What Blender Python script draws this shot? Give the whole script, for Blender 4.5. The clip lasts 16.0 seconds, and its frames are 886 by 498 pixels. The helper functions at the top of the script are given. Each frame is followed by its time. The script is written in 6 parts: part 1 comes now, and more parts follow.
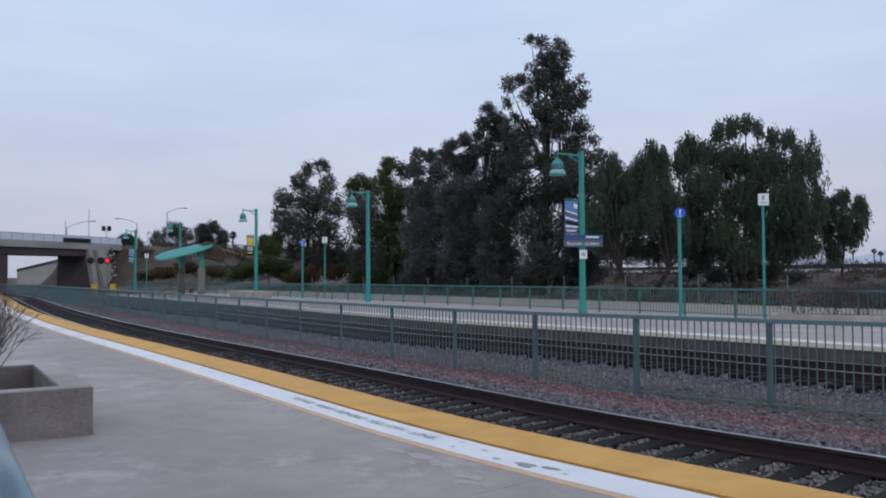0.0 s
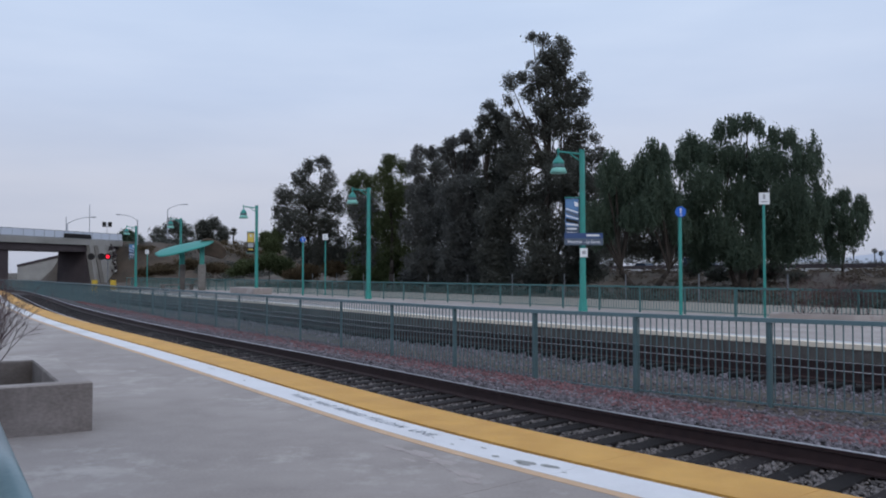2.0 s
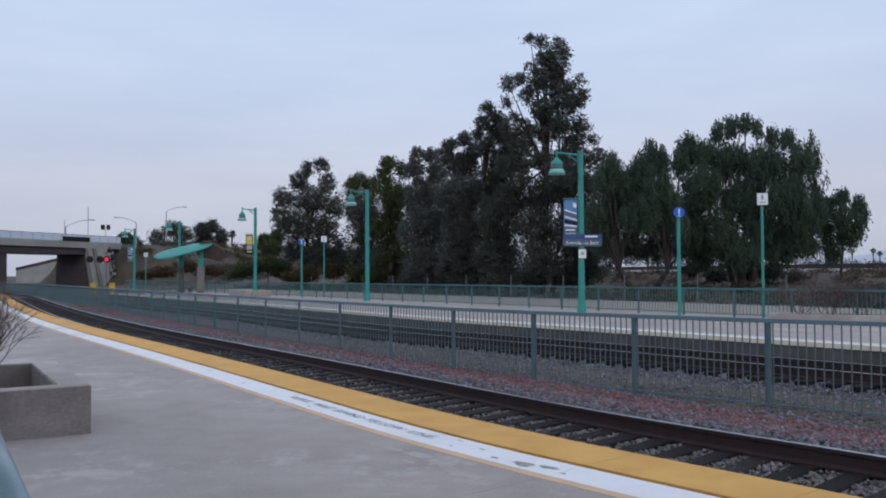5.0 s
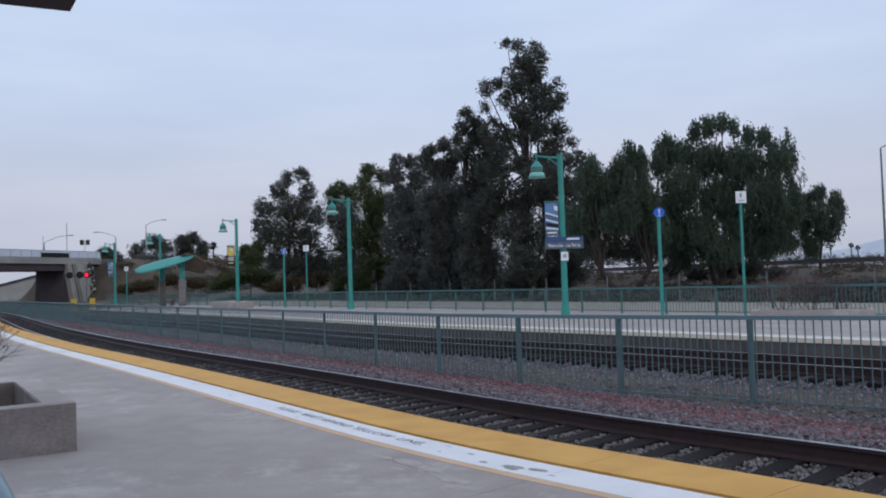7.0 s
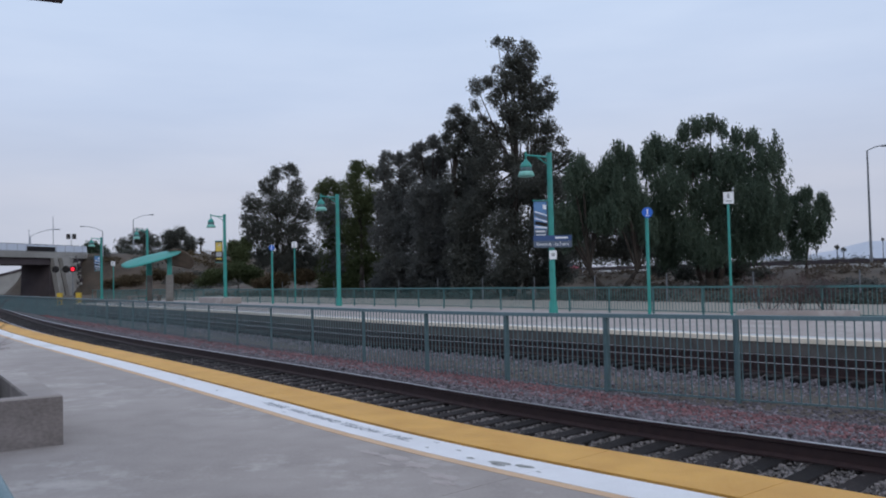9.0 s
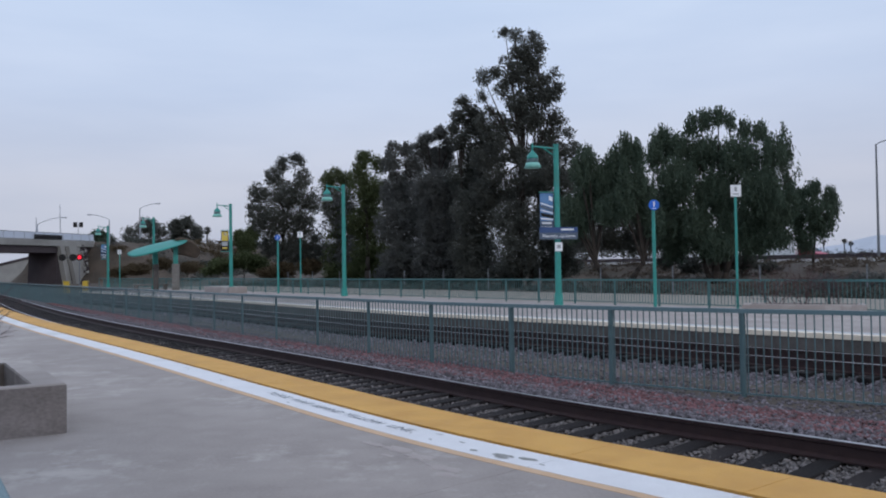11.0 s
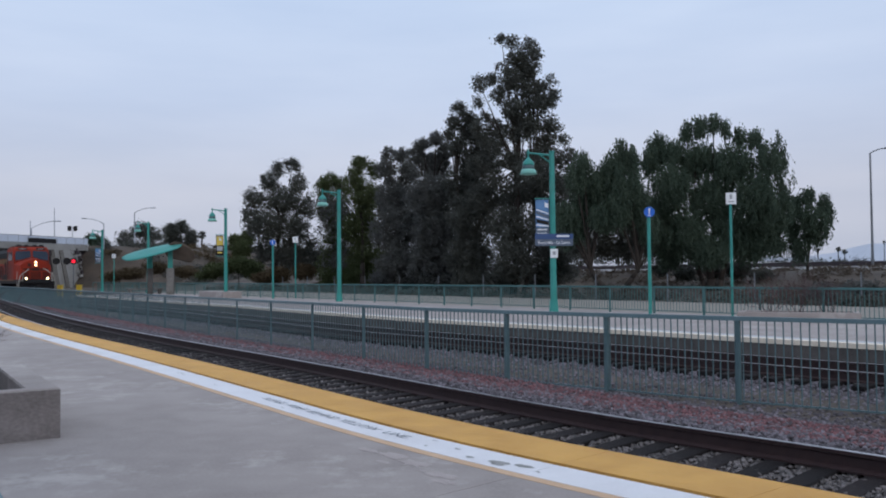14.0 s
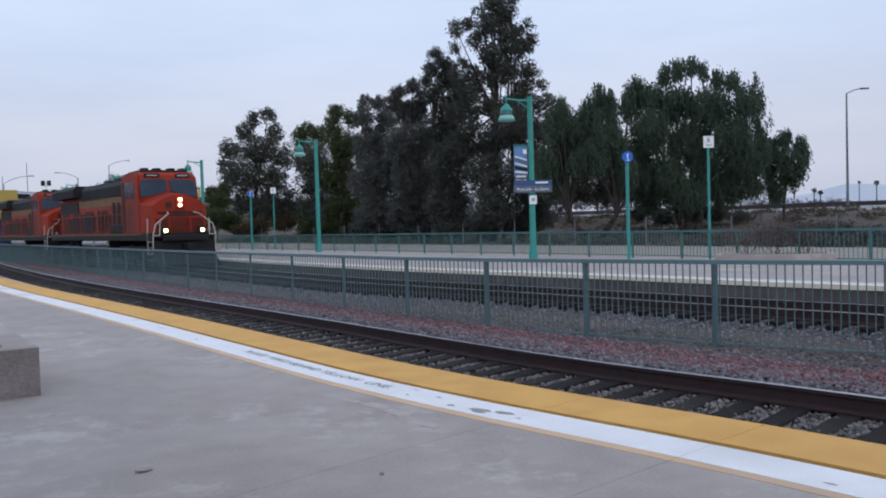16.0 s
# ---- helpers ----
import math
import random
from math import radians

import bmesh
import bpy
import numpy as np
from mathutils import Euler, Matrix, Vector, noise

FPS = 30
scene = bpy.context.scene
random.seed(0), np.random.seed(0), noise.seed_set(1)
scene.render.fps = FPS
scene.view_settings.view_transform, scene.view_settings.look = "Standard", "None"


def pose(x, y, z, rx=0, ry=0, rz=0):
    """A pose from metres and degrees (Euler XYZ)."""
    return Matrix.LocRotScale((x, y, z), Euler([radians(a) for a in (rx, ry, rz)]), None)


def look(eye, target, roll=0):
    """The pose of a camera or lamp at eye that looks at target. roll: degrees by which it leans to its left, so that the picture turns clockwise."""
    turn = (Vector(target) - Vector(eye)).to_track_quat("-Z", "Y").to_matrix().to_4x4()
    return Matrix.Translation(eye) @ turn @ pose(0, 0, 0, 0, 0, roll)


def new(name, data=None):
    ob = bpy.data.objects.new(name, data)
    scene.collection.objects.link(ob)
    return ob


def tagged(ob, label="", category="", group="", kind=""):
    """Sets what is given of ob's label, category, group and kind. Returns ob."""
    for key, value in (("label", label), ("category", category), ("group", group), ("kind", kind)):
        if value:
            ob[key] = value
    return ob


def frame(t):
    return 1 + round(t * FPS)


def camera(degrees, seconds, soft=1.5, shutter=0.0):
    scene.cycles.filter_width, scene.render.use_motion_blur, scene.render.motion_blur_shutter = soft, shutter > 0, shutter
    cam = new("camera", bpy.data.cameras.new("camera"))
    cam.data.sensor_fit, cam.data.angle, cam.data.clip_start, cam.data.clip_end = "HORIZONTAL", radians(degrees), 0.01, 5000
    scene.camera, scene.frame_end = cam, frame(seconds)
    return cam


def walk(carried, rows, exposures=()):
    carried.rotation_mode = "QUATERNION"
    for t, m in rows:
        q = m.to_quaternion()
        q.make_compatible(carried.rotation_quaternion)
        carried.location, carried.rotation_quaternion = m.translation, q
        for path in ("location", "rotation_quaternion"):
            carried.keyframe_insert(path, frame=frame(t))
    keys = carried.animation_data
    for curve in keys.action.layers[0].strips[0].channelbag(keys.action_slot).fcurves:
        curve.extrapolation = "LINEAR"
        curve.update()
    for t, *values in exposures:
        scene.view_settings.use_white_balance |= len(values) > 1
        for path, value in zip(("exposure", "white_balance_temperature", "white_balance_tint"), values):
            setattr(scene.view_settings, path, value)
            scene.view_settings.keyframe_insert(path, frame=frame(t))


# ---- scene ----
cam = camera(55.66, 16.0, soft=2.0)
EYE = 1.561
# seconds, yaw, pitch, roll, small shifts of the eye
PATH = [
    (0, 0.000, 1.760, 0.366, 0.000, 0.000, 0.000), (0.5, 0.040, 2.011, 0.526, 0.001, -0.002, -0.003),
    (1, -0.448, 1.922, 0.264, -0.004, 0.000, 0.001), (1.5, 0.034, 1.794, 0.037, -0.004, 0.002, 0.005),
    (2, 0.024, 1.594, 0.082, 0.003, 0.007, -0.001), (2.5, -0.247, 1.613, 0.027, -0.002, 0.008, 0.004),
    (3, 0.107, 1.604, 0.056, 0.005, 0.010, -0.001), (3.5, 0.122, 1.677, 0.464, 0.004, 0.005, -0.001),
    (4, 0.306, 1.419, 0.522, 0.014, 0.015, -0.001), (6.5, -1.448, 2.229, 0.637, 0.000, -0.025, -0.004),
    (7, -1.201, 2.082, 1.877, 0.000, -0.028, 0.002), (7.5, -2.453, 3.580, 0.884, -0.032, -0.066, -0.014),
    (8, -2.230, 2.661, 1.222, -0.024, -0.056, -0.009), (8.5, -2.224, 2.440, 1.150, -0.022, -0.048, -0.006),
    (9, -2.007, 1.912, 1.336, -0.009, -0.052, -0.008), (11.5, -1.585, 1.299, 0.848, 0.003, -0.004, -0.002),
    (12, -2.699, 1.495, 0.677, -0.022, -0.016, 0.005), (12.5, -3.117, 1.177, 1.713, -0.028, -0.016, 0.002),
    (13, -3.722, 0.251, 1.242, -0.040, -0.014, 0.010), (13.5, -2.693, 1.451, 1.197, -0.040, -0.010, -0.002),
    (14, -1.968, 1.700, 0.579, -0.013, 0.003, -0.004), (14.5, -1.503, 0.142, 1.874, 0.005, 0.021, 0.008),
    (15, -2.528, -1.445, 1.668, 0.005, 0.029, 0.016), (15.5, -2.116, -1.739, 1.268, 0.013, 0.036, 0.014),
    (16, -3.345, -1.880, 1.657, 0.004, 0.027, 0.017)]
walk(cam, [(t, pose(x, y, EYE + z, 90 + pitch, roll, yaw)) for t, yaw, pitch, roll, x, y, z in PATH],
     exposures=[(0, 0.0, 6500, 10), (14, 0.0, 6500, 10), (15, 0.1, 6500, 10), (16, 0.17, 6500, 10)])

# ---- sky and sun: an overcast afternoon ----
world = bpy.data.worlds.new("overcast_sky")
scene.world = world
world.use_nodes = True
wn, wl = world.node_tree.nodes, world.node_tree.links
wn.clear()
w_out = wn.new("ShaderNodeOutputWorld")
w_bg = wn.new("ShaderNodeBackground")
w_sky = wn.new("ShaderNodeTexSky")
w_sky.sky_type, w_sky.sun_disc = "NISHITA", False
w_sky.sun_elevation, w_sky.sun_rotation = radians(38), radians(150)
w_sky.dust_density, w_sky.air_density = 3.0, 1.2
w_bg.inputs["Strength"].default_value = 0.1
w_geo = wn.new("ShaderNodeTexCoord")
w_map = wn.new("ShaderNodeMapping")
w_map.inputs["Scale"].default_value = (1.4, 1.4, 7.0)
w_noise = wn.new("ShaderNodeTexNoise")
w_noise.inputs["Scale"].default_value, w_noise.inputs["Detail"].default_value = 1.6, 5
w_sep = wn.new("ShaderNodeSeparateXYZ")
w_ramp = wn.new("ShaderNodeValToRGB")
for el in w_ramp.color_ramp.elements[:-1]:
    w_ramp.color_ramp.elements.remove(el)
for i, (at_, col) in enumerate(((0.0, (5.05, 5.55, 6.8)), (0.1, (5.8, 6.25, 7.55)), (0.2, (5.75, 6.75, 8.7)), (0.4, (6.6, 8.1, 10.4)), (1.0, (6.8, 8.1, 10.0)))):
    el = w_ramp.color_ramp.elements[0] if i == 0 else w_ramp.color_ramp.elements.new(at_)
    el.position, el.color = at_, (*col, 1)
w_cloud = wn.new("ShaderNodeValToRGB")
w_cloud.color_ramp.elements[0].position, w_cloud.color_ramp.elements[0].color = 0.32, (0.90, 0.91, 0.94, 1)
w_cloud.color_ramp.elements[1].position, w_cloud.color_ramp.elements[1].color = 0.68, (1.08, 1.05, 1.03, 1)
w_mul = wn.new("ShaderNodeMixRGB")
w_mul.blend_type, w_mul.inputs[0].default_value = "MULTIPLY", 1.0
w_mix = wn.new("ShaderNodeMixRGB")
w_mix.inputs[0].default_value = 0.92
wl.new(w_geo.outputs["Generated"], w_map.inputs["Vector"])
wl.new(w_map.outputs["Vector"], w_noise.inputs["Vector"])
wl.new(w_geo.outputs["Generated"], w_sep.inputs[0])
wl.new(w_sep.outputs["Z"], w_ramp.inputs["Fac"])
wl.new(w_noise.outputs["Fac"], w_cloud.inputs["Fac"])
wl.new(w_ramp.outputs["Color"], w_mul.inputs[1])
wl.new(w_cloud.outputs["Color"], w_mul.inputs[2])
wl.new(w_sky.outputs["Color"], w_mix.inputs[1])
wl.new(w_mul.outputs["Color"], w_mix.inputs[2])
wl.new(w_mix.outputs["Color"], w_bg.inputs["Color"])
wl.new(w_bg.outputs["Background"], w_out.inputs["Surface"])

sun = new("sun", bpy.data.lights.new("sun", "SUN"))
sun.data.energy, sun.data.angle, sun.data.color = 0.5, radians(25), (1.0, 0.96, 0.9)
sun.matrix_world = look((30, -60, 60), (0, 20, 0))


# ---- materials ----
def mat(name, a, b, rough=0.8, scale=6.0, fine=60.0, bump=0.2, metal=0.0, stain=None, per_object=0.0, per_island=0.0, emit=0.0, stretch=(1, 1, 1), coat=0.0, edges=(0.52, 0.72), blotch=None):
    """A procedural surface: two colours mixed by coarse and fine noise, stains, fine relief."""
    m = bpy.data.materials.new(name)
    m.use_nodes = True
    nt = m.node_tree
    n, l = nt.nodes, nt.links
    bsdf = n["Principled BSDF"]
    bsdf.inputs["Roughness"].default_value, bsdf.inputs["Metallic"].default_value = rough, metal
    tc = n.new("ShaderNodeTexCoord")
    mp = n.new("ShaderNodeMapping")
    mp.inputs["Scale"].default_value = stretch
    l.new(tc.outputs["Object"], mp.inputs["Vector"])
    big, small = n.new("ShaderNodeTexNoise"), n.new("ShaderNodeTexNoise")
    for tex, s, d in ((big, scale, 4), (small, fine, 3)):
        tex.inputs["Scale"].default_value, tex.inputs["Detail"].default_value = s, d
        l.new(mp.outputs["Vector"], tex.inputs["Vector"])
    add = n.new("ShaderNodeMath")
    add.operation = "MULTIPLY_ADD"
    add.inputs[1].default_value = 0.55
    half = n.new("ShaderNodeMath")
    half.operation = "MULTIPLY"
    half.inputs[1].default_value = 0.45
    l.new(small.outputs["Fac"], half.inputs[0])
    l.new(big.outputs["Fac"], add.inputs[0])
    l.new(half.outputs[0], add.inputs[2])
    ramp = n.new("ShaderNodeValToRGB")
    ramp.color_ramp.elements[0].position, ramp.color_ramp.elements[0].color = 0.33, (*a, 1)
    ramp.color_ramp.elements[1].position, ramp.color_ramp.elements[1].color = 0.67, (*b, 1)
    l.new(add.outputs[0], ramp.inputs["Fac"])
    out = ramp.outputs["Color"]
    if stain:
        st, sr, mx = n.new("ShaderNodeTexNoise"), n.new("ShaderNodeValToRGB"), n.new("ShaderNodeMixRGB")
        st.inputs["Scale"].default_value, st.inputs["Detail"].default_value = scale * 0.23, 6
        l.new(mp.outputs["Vector"], st.inputs["Vector"])
        sr.color_ramp.elements[0].position, sr.color_ramp.elements[1].position = edges
        l.new(st.outputs["Fac"], sr.inputs["Fac"])
        l.new(sr.outputs["Color"], mx.inputs[0])
        l.new(out, mx.inputs[1])
        mx.inputs[2].default_value = (*stain, 1)
        out = mx.outputs["Color"]
    if blotch:
        # broken pale scuffs, gathered in places
        fld, scf, both, br, bx = n.new("ShaderNodeTexNoise"), n.new("ShaderNodeTexNoise"), n.new("ShaderNodeMath"), n.new("ShaderNodeValToRGB"), n.new("ShaderNodeMixRGB")
        fld.inputs["Scale"].default_value, fld.inputs["Detail"].default_value = 0.55, 3
        scf.inputs["Scale"].default_value, scf.inputs["Detail"].default_value, scf.inputs["Roughness"].default_value = 3.4, 9, 0.72
        both.operation = "MULTIPLY"
        for tex, slot in ((fld, 0), (scf, 1)):
            l.new(mp.outputs["Vector"], tex.inputs["Vector"])
            l.new(tex.outputs["Fac"], both.inputs[slot])
        br.color_ramp.elements[0].position, br.color_ramp.elements[1].position = 0.275, 0.40
        l.new(both.outputs[0], br.inputs["Fac"])
        l.new(br.outputs["Color"], bx.inputs[0])
        l.new(out, bx.inputs[1])
        bx.inputs[2].default_value = (*blotch, 1)
        out = bx.outputs["Color"]
    if per_object or per_island:
        src = n.new("ShaderNodeObjectInfo") if per_object else n.new("ShaderNodeNewGeometry")
        sock = src.outputs["Random"] if per_object else src.outputs["Random Per Island"]
        v = per_object or per_island
        mr, hs = n.new("ShaderNodeMapRange"), n.new("ShaderNodeHueSaturation")
        mr.inputs["To Min"].default_value, mr.inputs["To Max"].default_value = 1 - v, 1 + v
        l.new(sock, mr.inputs["Value"])
        l.new(mr.outputs[0], hs.inputs["Value"])
        l.new(out, hs.inputs["Color"])
        out = hs.outputs["Color"]
    l.new(out, bsdf.inputs["Base Color"])
    if bump:
        bp = n.new("ShaderNodeBump")
        bp.inputs["Strength"].default_value, bp.inputs["Distance"].default_value = bump, 0.02
        l.new(small.outputs["Fac"], bp.inputs["Height"])
        l.new(bp.outputs["Normal"], bsdf.inputs["Normal"])
    if coat:
        bsdf.inputs["Coat Weight"].default_value = coat
    if name.startswith(('orange_loco', 'dark_loco', 'sooty', 'windscreen', 'creosote', 'faded')):
        bsdf.inputs['Specular IOR Level'].default_value = 0.2
    if emit:
        l.new(out, bsdf.inputs["Emission Color"])
        bsdf.inputs["Emission Strength"].default_value = emit
    return m


CONCRETE = mat("platform_concrete", (0.274, 0.235, 0.219), (0.356, 0.307, 0.288), 0.85, 2.6, 34, 0.12, stain=(0.382, 0.333, 0.313), edges=(0.47, 0.70), blotch=(0.45, 0.40, 0.378))
PLANTER_CONCRETE = mat("board_marked_concrete", (0.16, 0.137, 0.128), (0.29, 0.252, 0.24), 0.9, 2.4, 22, 0.16, stain=(0.075, 0.062, 0.056), edges=(0.46, 0.68), stretch=(1, 1, 1.6))
DRY_LEAF = mat("dry_leaf", (0.27, 0.235, 0.21), (0.36, 0.31, 0.28), 0.8, 20, 90, 0.2)
HANDRAIL_PAINT = mat("glossy_grey_blue_paint", (0.16, 0.245, 0.285), (0.21, 0.30, 0.34), 0.32, 3, 60, 0.05)
CONCRETE_OLD = mat("old_concrete", (0.13, 0.12, 0.112), (0.25, 0.235, 0.22), 0.9, 4, 60, 0.35, stain=(0.085, 0.078, 0.068))
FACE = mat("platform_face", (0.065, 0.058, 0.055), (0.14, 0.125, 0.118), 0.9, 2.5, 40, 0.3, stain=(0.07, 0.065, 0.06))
YELLOW = mat("tactile_yellow", (0.57, 0.285, 0.06), (0.74, 0.40, 0.095), 0.7, 2.0, 95, 0.5, stain=(0.56, 0.285, 0.075))
WHITE_PAINT = mat("white_line_paint", (0.68, 0.66, 0.68), (0.80, 0.78, 0.80), 0.7, 2.5, 60, 0.15, stain=(0.60, 0.58, 0.58))
ORANGE_LINE = mat("orange_line_paint", (0.54, 0.34, 0.20), (0.64, 0.43, 0.28), 0.7, 3, 60, 0.15, stain=(0.44, 0.31, 0.22))
LETTER = mat("black_letter_paint", (0.10, 0.11, 0.13), (0.28, 0.29, 0.32), 0.7, 14, 60, 0.1)
PATCH = mat("repair_mortar", (0.24, 0.235, 0.22), (0.36, 0.35, 0.34), 0.9, 6, 60, 0.2)
RAIL = mat("rusty_rail", (0.026, 0.014, 0.016), (0.052, 0.028, 0.027), 0.6, 8, 80, 0.15, metal=0.3)
RAIL_TOP = mat("polished_rail_head", (0.34, 0.33, 0.35), (0.50, 0.48, 0.50), 0.3, 8, 80, 0.05, metal=0.9, stretch=(1, 1, 1))
TIE = mat("creosote_timber", (0.011, 0.009, 0.010), (0.027, 0.021, 0.021), 0.85, 4, 50, 0.4, per_object=0.35)
BALLAST = mat("grey_ballast", (0.042, 0.037, 0.040), (0.105, 0.092, 0.100), 0.95, 14, 45, 0.9)
STONE = mat("ballast_stone", (0.069, 0.060, 0.069), (0.188, 0.166, 0.188), 0.9, 5, 40, 0.3, per_island=0.62)
STONE_DARK = mat("rust_stained_stone", (0.064, 0.056, 0.056), (0.185, 0.163, 0.160), 0.9, 5, 40, 0.3, per_island=0.6)
STONE_RED = mat("red_ballast_stone", (0.105, 0.044, 0.048), (0.20, 0.092, 0.098), 0.9, 5, 40, 0.3, per_island=0.5)
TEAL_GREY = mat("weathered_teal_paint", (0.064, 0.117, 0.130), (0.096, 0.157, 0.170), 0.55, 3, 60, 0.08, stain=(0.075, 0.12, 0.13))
# paler teal for the fence top: the highlight along it is painted in
TEAL_TOP = mat("highlit_teal_paint", (0.085, 0.150, 0.172), (0.125, 0.198, 0.222), 0.45, 3, 60, 0.06)
TEAL_MID = mat("teal_railing_paint", (0.045, 0.125, 0.125), (0.07, 0.17, 0.168), 0.55, 3, 60, 0.06)
TEAL = mat("teal_paint", (0.025, 0.23, 0.20), (0.04, 0.30, 0.26), 0.5, 3, 60, 0.06, stain=(0.05, 0.24, 0.21))
TEAL_LIGHT = mat("pale_teal_enamel", (0.16, 0.42, 0.36), (0.22, 0.5, 0.44), 0.5, 3, 60, 0.05)
EARTH = mat("dry_grass_earth", (0.034, 0.027, 0.022), (0.108, 0.080, 0.060), 0.95, 0.3, 6, 0.6, stain=(0.04, 0.042, 0.026))
ASPHALT = mat("asphalt", (0.045, 0.045, 0.048), (0.07, 0.07, 0.072), 0.9, 1, 40, 0.3)
TAN_PAVING = mat("tan_paving", (0.20, 0.178, 0.152), (0.28, 0.25, 0.215), 0.9, 1.5, 30, 0.2)
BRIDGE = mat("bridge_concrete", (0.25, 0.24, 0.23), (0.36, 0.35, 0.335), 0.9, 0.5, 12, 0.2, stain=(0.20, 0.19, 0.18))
# dark mix; on the abutment and pier it carries their shade as colour
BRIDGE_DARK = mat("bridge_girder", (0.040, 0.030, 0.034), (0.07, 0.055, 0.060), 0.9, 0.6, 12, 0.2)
HAZY = mat("hazy_far_steel", (0.27, 0.29, 0.33), (0.35, 0.37, 0.41), 0.7, 4, 50, 0.0)
GALV = mat("galvanised_steel", (0.13, 0.14, 0.155), (0.22, 0.23, 0.25), 0.6, 4, 50, 0.05, metal=0.5)
BARK = mat("bark", (0.022, 0.017, 0.014), (0.055, 0.042, 0.034), 0.95, 3, 25, 0.8, stretch=(1, 1, 0.25))
BARK_PALE = mat("pale_bark", (0.12, 0.10, 0.085), (0.24, 0.21, 0.18), 0.9, 2, 20, 0.5, stretch=(1, 1, 0.25))
TWIG = mat("bare_twigs", (0.065, 0.040, 0.042), (0.125, 0.080, 0.080), 0.9, 8, 50, 0.2)


def leaf(name, a, b):
    m = mat(name, a, b, 0.65, 0.5, 6, 0.0, per_island=0.16)
    m.node_tree.nodes["Principled BSDF"].inputs["Specular IOR Level"].default_value = 0.05
    # leaves let some light through
    nt = m.node_tree
    bsdf, out = nt.nodes["Principled BSDF"], nt.nodes["Material Output"]
    tr, mx = nt.nodes.new("ShaderNodeBsdfTranslucent"), nt.nodes.new("ShaderNodeMixShader")
    nt.links.new(bsdf.inputs["Base Color"].links[0].from_socket, tr.inputs["Color"])
    mx.inputs[0].default_value = 0.4
    nt.links.new(bsdf.outputs[0], mx.inputs[1])
    nt.links.new(tr.outputs[0], mx.inputs[2])
    nt.links.new(mx.outputs[0], out.inputs["Surface"])
    return m


LEAF_DARK = leaf("gum_leaves", (0.072, 0.075, 0.068), (0.116, 0.120, 0.106))
LEAF_GREEN = leaf("pepper_leaves", (0.058, 0.083, 0.061), (0.108, 0.142, 0.104))
LEAF_OLIVE = leaf("olive_leaves", (0.060, 0.074, 0.034), (0.104, 0.122, 0.060))
# greyer and lighter leaves: haze before the tree row is mixed into the colour
LEAF_GREY = leaf("haze_grey_leaves", (0.090, 0.091, 0.089), (0.140, 0.143, 0.135))
LEAF_DRY = leaf("dry_dark_grass", (0.085, 0.068, 0.056), (0.145, 0.118, 0.095))
LEAF_BROWN = leaf("dry_brush", (0.065, 0.050, 0.032), (0.135, 0.102, 0.064))
ORANGE = mat("orange_loco_paint", (0.235, 0.0195, 0.008), (0.37, 0.034, 0.013), 0.55, 0.9, 20, 0.03, stain=(0.085, 0.016, 0.010), edges=(0.46, 0.70))
GRIMY_ORANGE = mat("orange_loco_paint_grimy", (0.075, 0.012, 0.006), (0.15, 0.018, 0.008), 0.6, 1.2, 25, 0.05, stain=(0.05, 0.014, 0.010))
EMBLEM = mat("dark_loco_emblem", (0.04, 0.015, 0.012), (0.07, 0.022, 0.016), 0.6, 3, 20, 0)
LOCO_YELLOW = mat("faded_yellow_stripe", (0.15, 0.075, 0.028), (0.22, 0.115, 0.045), 0.5, 1, 20, 0.03)
LOCO_BLACK = mat("dark_loco_paint", (0.010, 0.009, 0.010), (0.022, 0.020, 0.021), 0.6, 1, 20, 0.1)
LOCO_GREY = mat("sooty_roof", (0.010, 0.010, 0.012), (0.027, 0.027, 0.029), 0.7, 1, 20, 0.1)
SILVER = mat("grimy_silver", (0.25, 0.25, 0.24), (0.42, 0.41, 0.40), 0.5, 1.5, 20, 0.05)
HANDRAIL = mat("pale_handrail", (0.36, 0.33, 0.29), (0.46, 0.43, 0.38), 0.5, 3, 30, 0.02)
WINDSCREEN = mat("windscreen_glass", (0.02, 0.03, 0.05), (0.035, 0.05, 0.075), 0.15, 1, 10, 0.0)
LIGHT_ON = mat("lit_headlight", (1.0, 0.72, 0.36), (1.0, 0.80, 0.45), 0.3, 1, 10, 0, emit=5)
LIGHT_RED = mat("lit_red_signal", (0.9, 0.008, 0.03), (1.0, 0.012, 0.04), 0.3, 1, 10, 0, emit=1.1)
BOX_YELLOW = mat("container_yellow", (0.36, 0.25, 0.05), (0.48, 0.34, 0.08), 0.6, 0.6, 15, 0.05, stain=(0.33, 0.21, 0.06))
BOX_BLUE = mat("container_blue", (0.035, 0.06, 0.15), (0.06, 0.09, 0.20), 0.6, 0.6, 15, 0.05)
SIGN_BLUE = mat("sign_blue", (0.025, 0.06, 0.17), (0.035, 0.08, 0.21), 0.5, 3, 30, 0.0)
SIGN_BRIGHT = mat("bright_blue_sign", (0.01, 0.11, 0.52), (0.015, 0.14, 0.6), 0.5, 3, 30, 0.0)
SIGN_NAVY = mat("sign_slate", (0.075, 0.10, 0.15), (0.09, 0.12, 0.17), 0.5, 3, 30, 0.0)
SIGN_WHITE = mat("sign_white", (0.72, 0.73, 0.75), (0.8, 0.81, 0.83), 0.5, 3, 30, 0.0)
SIGN_GREY = mat("sign_grey", (0.3, 0.31, 0.33), (0.38, 0.39, 0.41), 0.5, 3, 30, 0.0)
SIGN_SKY = mat("banner_sky_blue", (0.07, 0.17, 0.36), (0.12, 0.25, 0.46), 0.6, 3, 30, 0.0)
